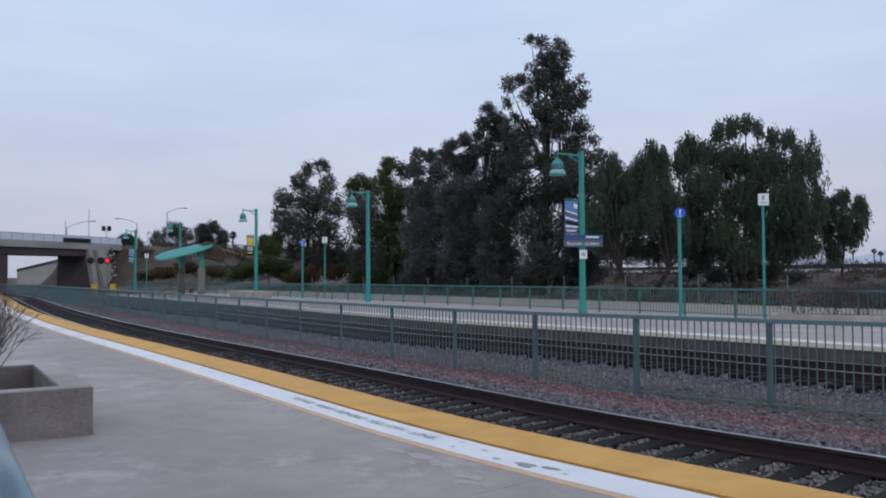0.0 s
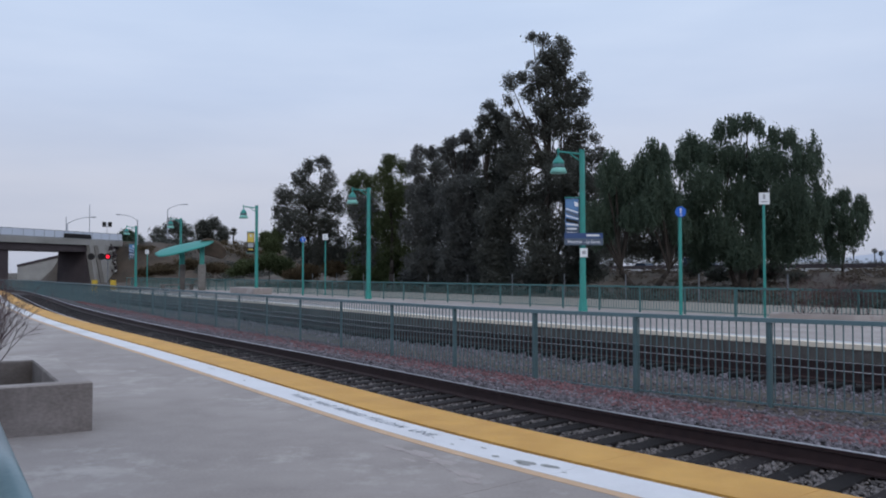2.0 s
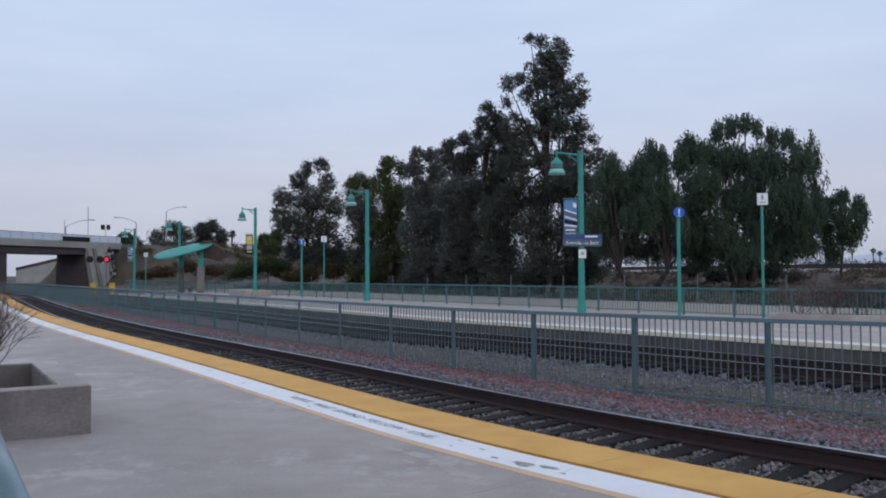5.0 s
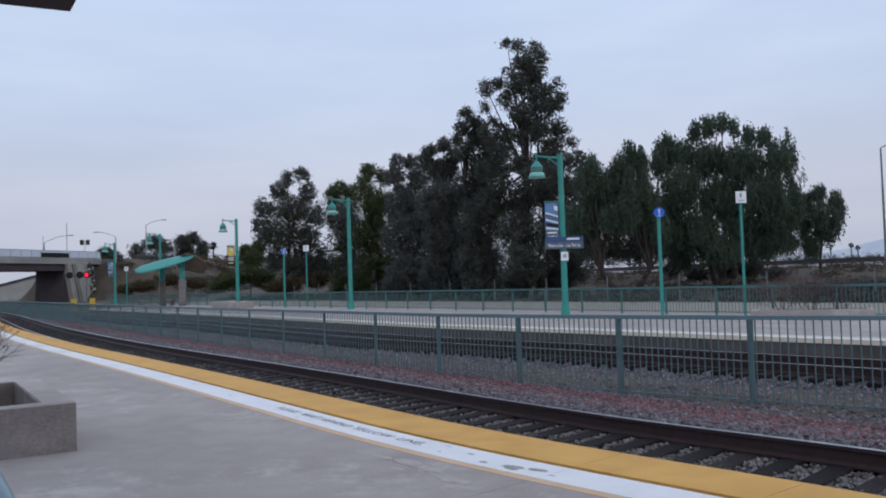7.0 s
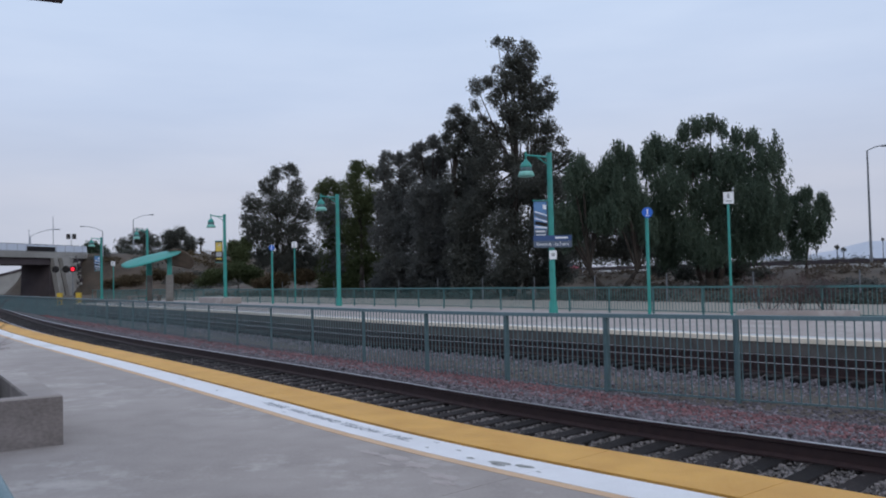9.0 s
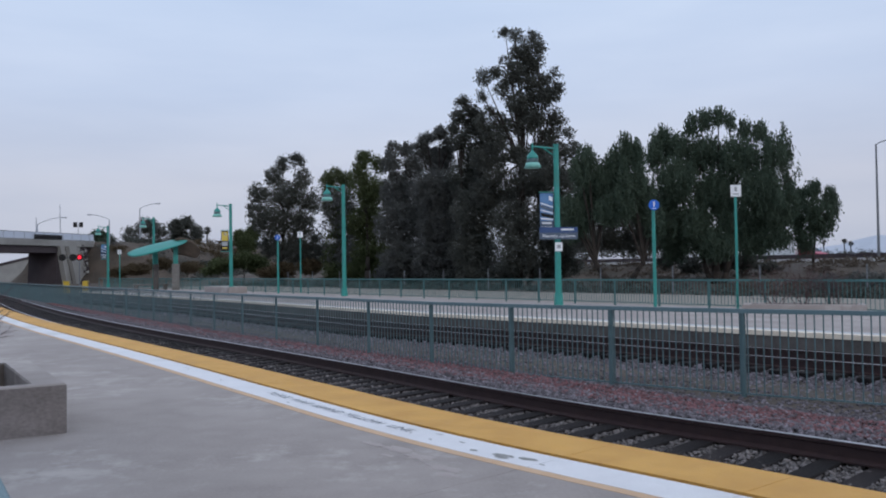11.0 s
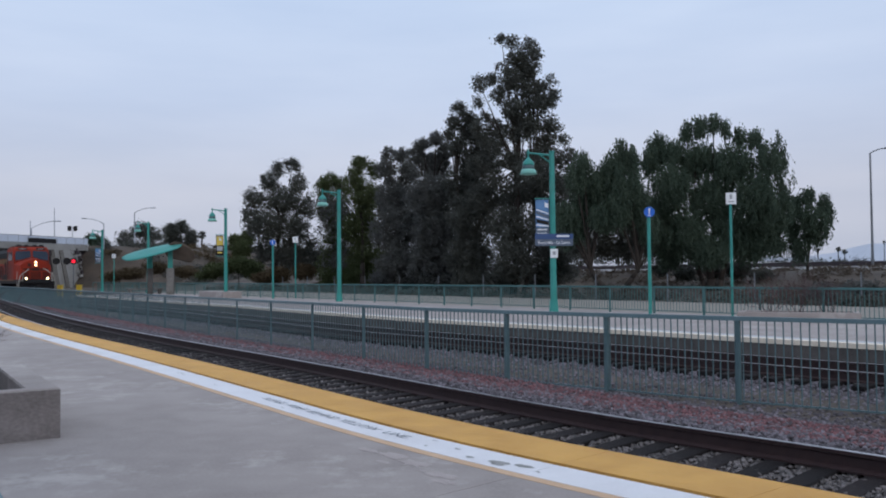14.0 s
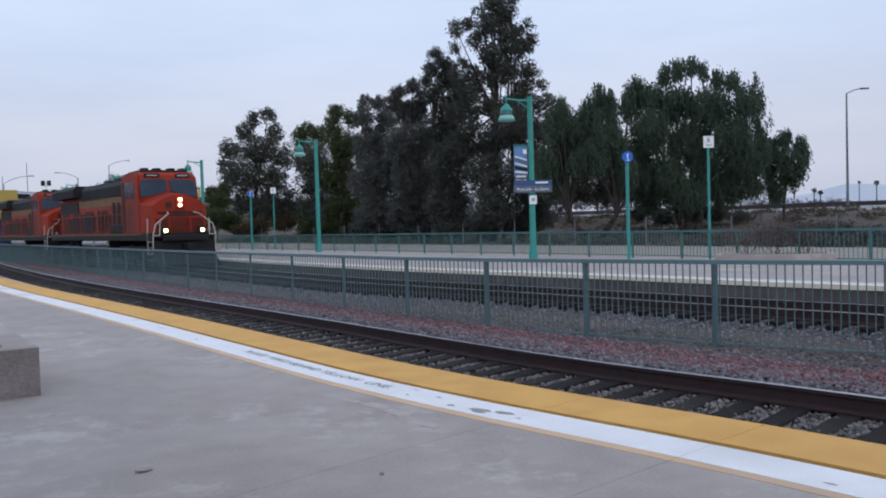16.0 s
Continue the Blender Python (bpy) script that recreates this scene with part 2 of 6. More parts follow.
SIGN_YELLOW = mat("banner_yellow", (0.55, 0.40, 0.06), (0.7, 0.52, 0.10), 0.6, 3, 30, 0.0)
BOX_SIGNAL = mat("yellow_cabinet_paint", (0.55, 0.36, 0.03), (0.66, 0.45, 0.05), 0.5, 3, 30, 0.02)
CANOPY_DARK = mat("dark_soffit", (0.030, 0.018, 0.024), (0.045, 0.028, 0.034), 0.8, 3, 30, 0.05)
SOIL = mat("planter_soil", (0.04, 0.028, 0.022), (0.085, 0.06, 0.045), 0.95, 5, 40, 0.8)
HILL = mat("hazy_hill", (0.42, 0.445, 0.51), (0.46, 0.485, 0.55), 1.0, 0.002, 0.02, 0.0)
GRASS = mat("green_weeds", (0.03, 0.055, 0.02), (0.07, 0.11, 0.045), 0.9, 1, 12, 0.4)


# ---- building helpers ----
def finish(ob, bm, material, smooth=False):
    me = ob.data
    bm.normal_update()
    bm.to_mesh(me)
    bm.free()
    if smooth:
        me.polygons.foreach_set("use_smooth", [True] * len(me.polygons))
    if not me.materials:
        for m in material if isinstance(material, (list, tuple)) else (material,):
            me.materials.append(m)
    return ob


def part(name, bm, material, parent=None, label="", smooth=False):
    """One bmesh as one mesh object, under a thing or a part."""
    ob = finish(new(name, bpy.data.meshes.new(name)), bm, material, smooth)
    if parent is not None:
        ob.parent = parent
    if label:
        ob["label"] = label
    return ob


def thing(name, label, category, m=None, group="", kind=""):
    ob = new(name)
    ob.empty_display_size = 0.2
    if m is not None:
        ob.matrix_basis = m
    return tagged(ob, label, category, group, kind)


def box(bm, x0, x1, y0, y1, z0, z1, m=None, bevel=0.0, mi=0):
    r = bmesh.ops.create_cube(bm, size=1.0)
    vs = r["verts"]
    for v in vs:
        v.co = Vector(((x0 + x1) / 2 + v.co.x * (x1 - x0), (y0 + y1) / 2 + v.co.y * (y1 - y0), (z0 + z1) / 2 + v.co.z * (z1 - z0)))
    if m is not None:
        bmesh.ops.transform(bm, matrix=m, verts=vs)
    fs = {f for v in vs for f in v.link_faces}
    for f in fs:
        f.material_index = mi
    if bevel:
        es = list({e for v in vs for e in v.link_edges})
        bmesh.ops.bevel(bm, geom=es, offset=bevel, segments=1, affect="EDGES")
    return bm


def rod(bm, a, b, r0, r1=None, n=8, mi=0):
    """A tapered round bar from a to b."""
    a, b = Vector(a), Vector(b)
    d = b - a
    r = bmesh.ops.create_cone(bm, cap_ends=True, segments=n, radius1=r0, radius2=r0 if r1 is None else r1, depth=d.length)
    q = d.to_track_quat("Z", "Y").to_matrix().to_4x4()
    bmesh.ops.transform(bm, matrix=Matrix.Translation((a + b) / 2) @ q, verts=r["verts"])
    for f in {f for v in r["verts"] for f in v.link_faces}:
        f.material_index = mi
    return bm


def tube(bm, pts, r, n=8):
    for a, b in zip(pts, pts[1:]):
        rod(bm, a, b, r, n=n)
    return bm


def lathe(bm, prof, n=16):
    """A turned shape from a list of (radius, z)."""
    rings = [[bm.verts.new((r * math.cos(2 * math.pi * k / n), r * math.sin(2 * math.pi * k / n), z)) for k in range(n)] for r, z in prof]
    for p, q in zip(rings, rings[1:]):
        for k in range(n):
            bm.faces.new((p[k], p[(k + 1) % n], q[(k + 1) % n], q[k]))
    bm.faces.new(rings[0][::-1])
    bm.faces.new(rings[-1])
    return bm


def prism(bm, pts, x0, x1, axis="x", mi=0):
    """A flat outline (two coordinates) pushed from x0 to x1 along an axis."""
    def p3(c, p):
        return {"x": (c, p[0], p[1]), "y": (p[0], c, p[1]), "z": (p[0], p[1], c)}[axis]
    a = [bm.verts.new(p3(x0, p)) for p in pts]
    b = [bm.verts.new(p3(x1, p)) for p in pts]
    fs = [bm.faces.new(a), bm.faces.new(b[::-1])]
    for k in range(len(pts)):
        j = (k + 1) % len(pts)
        fs.append(bm.faces.new((a[k], b[k], b[j], a[j])))
    for f in fs:
        f.material_index = mi
    bmesh.ops.recalc_face_normals(bm, faces=fs)
    return bm


def quads(name, verts, faces, material, parent=None, label=""):
    """Many loose faces as one mesh."""
    me = bpy.data.meshes.new(name)
    me.from_pydata(verts, [], faces)
    for m in material if isinstance(material, (list, tuple)) else (material,):
        me.materials.append(m)
    ob = new(name, me)
    if parent is not None:
        ob.parent = parent
    if label:
        ob["label"] = label
    return ob


# ---- the line of the railway: u metres along the platform's edge, d metres across it ----
KNOT_U = [-30, -8, -4.5, -3, 0, 3, 7, 13, 25, 45, 60, 75, 107, 140, 200, 900]
KNOT_H = [35, 35.0, 37.8, 40.8, 34.8, 32.6, 33.5, 34.2, 31.9, 29.3, 29.0, 31.0, 43, 52, 58, 60]
STEP = 0.25
LINE_U = np.arange(-30, 900 + STEP, STEP)


def lay(knot_h):
    h = np.radians(np.interp(LINE_U, KNOT_U, knot_h))
    mid = (h[1:] + h[:-1]) / 2
    x = np.concatenate([[0], np.cumsum(-np.sin(mid) * STEP)])
    y = np.concatenate([[0], np.cumsum(np.cos(mid) * STEP)])
    i0 = int(round(30 / STEP))
    return x - x[i0] - 0.177, y - y[i0] + 9.809, h


NEAR = lay(KNOT_H)
FAR = lay([34.8] * 4 + KNOT_H[4:])
FENCE = lay([43, 43, 41, 37.5] + KNOT_H[4:])


def at(line, u, d, z=0.0):
    x, y, h = (np.interp(u, LINE_U, c) for c in line)
    return Vector((x + math.cos(h) * d, y + math.sin(h) * d, z))


def turn(line, u):
    return math.degrees(np.interp(u, LINE_U, line[2]))


def ease(u):
    k = min(max((u - 35) / 40, 0), 1)
    return k


def far_track(u):
    return 9.26 - 2.86 * ease(u)


def fence_off(u):
    return 5.206 - 1.7 * ease(u)


def bow(line, d, us, ks):
    """A line bows away from the near platform towards its near end."""
    x, y, h = line
    k = np.interp(LINE_U, us, ks)
    dx, dy = np.cos(h) * d, np.sin(h) * d
    return k * (x + dx) - dx, k * (y + dy) - dy, h


FENCE = bow(FENCE, 5.206, [-12, -3.78, -1.05, 1.68, 4.4, 7.1], [1.25, 1.19, 1.13, 1.08, 1.03, 1.0])
FAR = bow(FAR, 10.9, [-9, 0.3, 6.5, 15.5], [1.11, 1.07, 1.045, 1.0])


EDGE_U = [-8, -5.5, -4.5, -3.75, -3, -2, -0.5, 1.5]
EDGE_D = [-0.09, -0.07, -0.09, -0.115, -0.115, -0.09, -0.05, 0.0]


def edge_off(u):
    """The platform edge swings a little away from the rails."""
    return float(np.interp(u, EDGE_U, EDGE_D))


def sweep(bm, line, us, prof, off=lambda u: 0.0, mi=0, ends=True):
    """A closed outline of (d, z) drawn along the line."""
    rings = [[bm.verts.new(at(line, u, d + off(u), z)) for d, z in prof] for u in us]
    n = len(prof)
    fs = []
    for p, q in zip(rings, rings[1:]):
        for k in range(n):
            fs.append(bm.faces.new((p[k], p[(k + 1) % n], q[(k + 1) % n], q[k])))
    if ends:
        fs += [bm.faces.new(rings[0][::-1]), bm.faces.new(rings[-1])]
    for f in fs:
        f.material_index = mi
    bmesh.ops.recalc_face_normals(bm, faces=fs)
    return bm


def steps(a, b, s):
    return list(np.linspace(a, b, max(2, int(round((b - a) / s)) + 1)))


def rect(d0, d1, z0, z1):
    return [(d0, z0), (d1, z0), (d1, z1), (d0, z1)]


def frame_at(line, u, d, z=0.0):
    """A pose on the line: x along it, y across it."""
    return Matrix.Translation(at(line, u, d, z)) @ pose(0, 0, 0, 0, 0, 90 + turn(line, u))


# straight line of the far platform's lamps: s metres along, e metres behind
def back(s, e, z=0.0):
    return Vector((5.5 - 0.565 * s + 0.825 * e, 33.1 + 0.825 * s + 0.565 * e, z))


# ---- ground, out to the horizon ----
RIDGE = (Vector((-61.5, 141.0)), Vector((0.33, 0.943)).normalized())


def smooth(a, b, x):
    k = min(max((x - a) / (b - a), 0.0), 1.0)
    return k * k * (3 - 2 * k)


def height(x, y):
    z = -0.62
    # behind the far platform the land lies level with it, then rises to a highway
    rel = Vector((x - 5.5, y - 33.1))
    e = rel.dot(Vector((0.825, 0.565)))
    s = rel.dot(Vector((-0.565, 0.825)))
    z += 0.55 * smooth(2.0, 5.0, e)
    z += 1.6 * smooth(20, 44, e) * smooth(160, 120, s)
    # the embankment that carries the road over the tracks
    r = Vector((x, y)) - RIDGE[0]
    along, off = r.dot(RIDGE[1]), r.x * RIDGE[1].y - r.y * RIDGE[1].x
    top = (7.6 + 0.012 * max(along, 0)) * smooth(-1, 5, along) * smooth(330, 160, along)
    side = smooth(27, 7, off) if off > 0 else smooth(9.5, 6.5, -off)
    z = max(z, top * side - 0.75)
    if z > -0.5:
        z += 0.35 * noise.noise(Vector((x * 0.09, y * 0.09, 0))) * smooth(13, 22, e) + 0.12 * noise.noise(Vector((x * 0.4, y * 0.4, 3))) * smooth(13, 20, e)
    return z


def axis(lo, hi, fine):
    mid = list(np.arange(lo, hi + 0.01, fine))
    grow = [fine * 1.6 ** k for k in range(1, 16)]
    left, right = [], []
    p = lo
    for g in grow:
        p -= g
        left.append(p)
    p = hi
    for g in grow:
        p += g
        right.append(p)
    return left[::-1] + mid + right


gx, gy = axis(-110, 110, 2.0), axis(-20, 260, 2.0)
verts = [(x, y, height(x, y)) for y in gy for x in gx]
nx = len(gx)
faces = [(j * nx + i, j * nx + i + 1, (j + 1) * nx + i + 1, (j + 1) * nx + i) for j in range(len(gy) - 1) for i in range(nx - 1)]
ground = quads("ground", verts, faces, EARTH)
ground.data.polygons.foreach_set("use_smooth", [True] * len(faces))
tagged(ground, "dry brown earth and weeds beside the railway", "ground", kind="structure")

# ---- near platform ----
platform = thing("platform", "grey concrete station platform with yellow edge", "platform", kind="structure")
JOINTS = [-22.6, -16.6, -10.6, -4.75, -3.15, 8, 20, 32, 44, 56, 68, 84, 100]
for a, b in zip(JOINTS, JOINTS[1:]):
    us = steps(a + 0.0028, b - 0.0028, 0.6 if b < 40 else 2)
    part("slab", sweep(bmesh.new(), NEAR, us, rect(-18 if b < 40 else -8, -1.232, -0.75, 0), edge_off), CONCRETE, platform)
    part("orange_line", sweep(bmesh.new(), NEAR, us, rect(-1.229, -1.13, -0.02, 0.002), edge_off), ORANGE_LINE, platform, "worn orange line")
    part("white_band", sweep(bmesh.new(), NEAR, us, rect(-1.128, -0.715, -0.02, 0.004), edge_off), WHITE_PAINT, platform, "white painted band")
    part("tactile_strip", sweep(bmesh.new(), NEAR, us, rect(-0.662, 0.0, -0.02, 0.012), edge_off), YELLOW, platform, "yellow tactile warning strip")
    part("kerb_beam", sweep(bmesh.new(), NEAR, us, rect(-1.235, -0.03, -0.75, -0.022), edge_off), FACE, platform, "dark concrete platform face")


def lettering(text, size, material, place, parent=None, name="lettering", label="", bend=None, spacing=1.0, stretch=1.0):
    """Writing as a thin mesh; bend maps each point (x, y) to the world."""
    cu = bpy.data.curves.new(name, "FONT")
    cu.body, cu.size, cu.align_x, cu.align_y, cu.space_character, cu.resolution_u = text, size, "CENTER", "CENTER", spacing, 2
    tmp = new("tmp", cu)
    me = bpy.data.meshes.new_from_object(tmp)
    bpy.data.objects.remove(tmp)
    ob = new(name, me)
    me.materials.clear()
    me.materials.append(material)
    for v in me.vertices:
        v.co.x *= stretch
        if bend:
            v.co = bend(v.co.x, v.co.y)
    if place is not None:
        ob.matrix_basis = place
    if parent is not None:
        ob.parent = parent
    if label:
        ob["label"] = label
    return ob


for word, mid in (("PLEASE", 1.47), ("WAIT", 0.82), ("BEHIND", 0.16), ("YELLOW", -0.60), ("LINE", -1.27)):
    lettering(word, 0.165, LETTER, None, platform, "lettering", "faded black letters", bend=lambda x, y, mid=mid: at(NEAR, mid - x, -0.905 + y + edge_off(mid - x), 0.0065), stretch=1.12)
random.seed(4)
for u0, d0, w, h in ((-2.75, -0.98, 0.26, 0.10), (-2.45, -1.02, 0.10, 0.06), (-2.15, -0.88, 0.09, 0.03), (-1.75, -0.80, 0.12, 0.02), (-1.85, -1.0, 0.06, 0.03), (-6.3, -0.98, 0.3, 0.06), (-6.7, -0.9, 0.2, 0.05), (-6.0, -0.84, 0.12, 0.04), (-6.5, -1.05, 0.4, 0.05), (-7.0, -1.0, 0.3, 0.09), (-7.3, -0.86, 0.2, 0.05), (-5.7, -1.02, 0.1, 0.03), (0.9, -1.05, 0.1, 0.02), (3.4, -0.95, 0.12, 0.03), (5.2, -0.88, 0.5, 0.02), (-3.2, -1.0, 0.07, 0.03), (-1.5, -0.95, 0.05, 0.02), (-2.78, -1.04, 0.16, 0.08), (-2.98, -0.93, 0.2, 0.09)):
    bm = bmesh.new()
    vs = [bm.verts.new(at(NEAR, u0 + w / 2 * math.cos(k / 9 * 6.283) * random.uniform(0.6, 1.1), edge_off(u0) + d0 + h / 2 * math.sin(k / 9 * 6.283) * random.uniform(0.6, 1.1), 0.0068)) for k in range(9)]
    bm.faces.new(vs)
    part("worn_patch", bm, PATCH, platform, "chipped bare mortar in the white band")
PALE_MORTAR = mat("pale_worn_concrete", (0.36, 0.304, 0.288), (0.44, 0.377, 0.358), 0.9, 7, 50, 0.2, stain=(0.33, 0.29, 0.27))
for u0, d0, w, h in ((-1.62, -1.50, 0.34, 0.12), (-1.95, -1.46, 0.30, 0.16), (-2.3, -1.50, 0.36, 0.17), (-2.68, -1.60, 0.34, 0.14), (-2.9, -1.72, 0.2, 0.12), (-2.1, -1.66, 0.16, 0.07)):
    bm = bmesh.new()
    n = 17
    rad = [random.uniform(0.45, 1.1) for _ in range(n)]
    bm.faces.new([bm.verts.new(at(NEAR, u0 + w * 0.6 * math.cos(k / n * 6.283) * rad[k], edge_off(u0) + d0 + h * 0.6 * math.sin(k / n * 6.283) * rad[k], 0.0022)) for k in range(n)])
    part("worn_patch", bm, PALE_MORTAR, platform, "pale worn patch in the concrete")
# ---- far platform ----
far_platform = thing("platform", "far concrete station platform with pale painted edge", "platform", kind="structure")


def far_edge(u):
    return far_track(u) + 1.63


def far_slab(u0, u1, step):
    """Slab between the curved edge and the straight back."""
    bm = bmesh.new()
    rings = []
    for u in steps(u0, u1, step):
        p = at(FAR, u, far_edge(u) + 0.76)
        rel = Vector((p.x - 5.5, p.y - 33.1))
        s = rel.dot(Vector((-0.565, 0.825)))
        q = back(s, 2.6)
        rings.append([bm.verts.new((p.x, p.y, -0.75)), bm.verts.new((q.x, q.y, -0.75)), bm.verts.new((q.x, q.y, 0.0)), bm.verts.new((p.x, p.y, 0.0))])
    fs = [bm.faces.new(rings[0][::-1]), bm.faces.new(rings[-1])]
    for a, b in zip(rings, rings[1:]):
        fs += [bm.faces.new((a[k], a[(k + 1) % 4], b[(k + 1) % 4], b[k])) for k in range(4)]
    bmesh.ops.recalc_face_normals(bm, faces=fs)
    return bm


PALE_BAND = mat('dusty_white_band', (0.42, 0.42, 0.43), (0.54, 0.54, 0.55), 0.8, 2, 40, 0.1)
FAR_JOINTS = [-24, -12, 0, 12, 24, 36, 48, 60, 72]
for a, b in zip(FAR_JOINTS, FAR_JOINTS[1:]):
    part("slab", far_slab(a + 0.006, b - 0.006, 1), CONCRETE, far_platform)
    us = steps(a + 0.006, b - 0.006, 1)
    part("white_band", sweep(bmesh.new(), FAR, us, rect(0.275, 0.755, -0.5, 0.004), far_edge), PALE_BAND, far_platform, "white painted band")
    part("edge_strip", sweep(bmesh.new(), FAR, us, rect(0.0, 0.27, -0.10, 0.008), far_edge), mat("cream_edge", (0.68, 0.58, 0.47), (0.82, 0.72, 0.60), 0.7, 2, 40, 0.1) if a == -24 else bpy.data.materials["cream_edge"], far_platform, "cream edge stone")
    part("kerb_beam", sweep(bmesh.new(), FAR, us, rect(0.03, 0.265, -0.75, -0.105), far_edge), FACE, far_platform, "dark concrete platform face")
paving = bmesh.new()
vs = [paving.verts.new(back(s, e, -0.012)) for s, e in ((-34, 2.6), (-34, 12.0), (66, 12.0), (66, 2.6))]
paving.faces.new(vs[::-1])
box(paving, -0.001, 0, -0.001, 0, -0.05, -0.04, m=Matrix.Translation(back(0, 4)))
part("slab", paving, TAN_PAVING, far_platform, "tan paving behind the railing")

# ---- ballast and tracks ----
bed = bmesh.new()
sweep(bed, NEAR, steps(-28, 75, 1), [(-0.1, -0.74), (6.2, -0.74), (6.2, -0.62), (5.4, -0.56), (4.2, -0.49), (3.2, -0.44), (-0.1, -0.545)], lambda u: 0 if u < 35 else -0.8 * ease(u))
ballast = tagged(part("ballast", bed, BALLAST), "grey and reddish crushed stone ballast", "ballast", kind="structure")
bed = bmesh.new()
sweep(bed, FAR, steps(-28, 75, 1), [(-3.4, -0.78), (1.75, -0.78), (1.75, -0.57), (-0.9, -0.57), (-1.4, -0.62), (-2.4, -0.655), (-3.4, -0.65)], far_track)
tagged(part("ballast", bed, BALLAST), "grey crushed stone ballast", "ballast", kind="structure")
bed = bmesh.new()
sweep(bed, FAR, steps(75, 800, 4), [(-9.0, -0.78), (3.0, -0.78), (1.75, -0.52), (-8, -0.52)], far_track)
tagged(part("ballast", bed, BALLAST), "grey crushed stone ballast", "ballast", kind="structure")

RAIL_PROF = [(-0.075, 0), (0.075, 0), (0.075, 0.02), (0.012, 0.045), (0.012, 0.15), (0.038, 0.16), (0.038, 0.195), (-0.038, 0.195), (-0.038, 0.16), (-0.012, 0.15), (-0.012, 0.045), (-0.075, 0.02)]
TOP, TOP_FAR = -0.211, -0.30


CANT = 0.075


def track(line, centre, us, label, top_rail, cant=0.0):
    """Two rails; on a canted track the inner rail lies lower."""
    tr = thing("railway_track", label, "railway track", kind="structure")
    for side in (-0.755, 0.755):
        top = top_rail - (cant if side < 0 else 0)
        bm = bmesh.new()
        sweep(bm, line, us, [(d + side, z + top - 0.195) for d, z in RAIL_PROF], centre)
        rail = part("rail", bm, RAIL, tr, "rusty brown steel rail")
        bm = bmesh.new()
        sweep(bm, line, us, rect(side - 0.033, side + 0.033, top - 0.004, top + 0.003), centre)
        part("rail_head", bm, RAIL_TOP, rail, "polished running surface")
    return tr


near_track = track(NEAR, lambda u: 1.63, steps(-28, 12, 0.5) + steps(13, 75, 1)[0:] + steps(78, 300, 4), "railway track on dark timber sleepers beside the platform", TOP, CANT)
second_track = track(FAR, far_track, steps(-28, 75, 1) + steps(78, 800, 4), "second railway track in front of the far platform", TOP_FAR)

# ---- fence between the tracks ----
fence = thing("fence", "weathered teal steel picket fence between the tracks", "fence")
F_TOP, F_FOOT = 0.815, -0.58
POSTS = [-1.05 + 2.727 * i for i in range(-4, 43)]


post_bm = box(bmesh.new(), -0.03, 0.03, -0.03, 0.03, F_FOOT - 0.12, F_TOP - 0.07)
post_me = None
for v in POSTS:
    ob = new("post", post_me) if post_me else part("post", post_bm, TEAL_GREY)
    post_me = ob.data
    ob.parent = fence
    ob.matrix_basis = frame_at(FENCE, v, fence_off(v))
for a, b in zip(POSTS, POSTS[1:]):
    us = steps(a, b, 0.7)
    part("top_rail", sweep(bmesh.new(), FENCE, us, rect(-0.042, 0.042, F_TOP - 0.07, F_TOP), fence_off), TEAL_TOP, fence, "teal top rail with its highlight in the colour")
    part("bottom_rail", sweep(bmesh.new(), FENCE, us, rect(-0.018, 0.018, -0.575, -0.55), fence_off), TEAL_GREY, fence)

# ---- railing behind the far platform ----
railing = thing("railing", "teal steel railing with thin balusters behind the platform", "railing")
B_E, B_TOP = 1.7, 1.02
post2 = None
for k in range(-10, 36):
    s = k * 2.2 + 0.8
    if post2 is None:
        ob = part("post", box(bmesh.new(), -0.03, 0.03, -0.03, 0.03, -0.05, B_TOP - 0.05), TEAL_MID, railing)
        post2 = ob.data
    else:
        ob = new("post", post2)
        ob.parent = railing
    ob.matrix_basis = Matrix.Translation(back(s, B_E)) @ pose(0, 0, 0, 0, 0, 124.4)
for k in range(-10, 35, 3):
    a, b = k * 2.2 + 0.8, min(k + 3, 35) * 2.2 + 0.8
    for name, z0, z1, w in (("top_rail", B_TOP - 0.07, B_TOP, 0.04), ("bottom_rail", 0.10, 0.13, 0.015)):
        bm = bmesh.new()
        box(bm, 0, b - a, -w, w, z0, z1, m=Matrix.Translation(back(a, B_E)) @ pose(0, 0, 0, 0, 0, 124.4))
        part(name, bm, TEAL_MID, railing)
verts, faces = [], []


def thin_bar(p, w, z0, z1, ang):
    c, s_ = math.cos(ang) * w, math.sin(ang) * w
    i = len(verts)
    for z in (z0, z1):
        for sx, sy in ((1, 1), (-1, 1), (-1, -1), (1, -1)):
            verts.append((p.x + sx * c - sy * s_, p.y + sx * s_ + sy * c, z))
    faces.extend([(i + k, i + (k + 1) % 4, i + 4 + (k + 1) % 4, i + 4 + k) for k in range(4)])


s = -21.0
while s < 76:
    thin_bar(back(s, B_E), 0.008, 0.12, B_TOP - 0.06, radians(34))
    s += 0.14
quads("baluster_infill", verts, faces, TEAL_MID, railing, "thin teal balusters")["kind"] = "stuff"


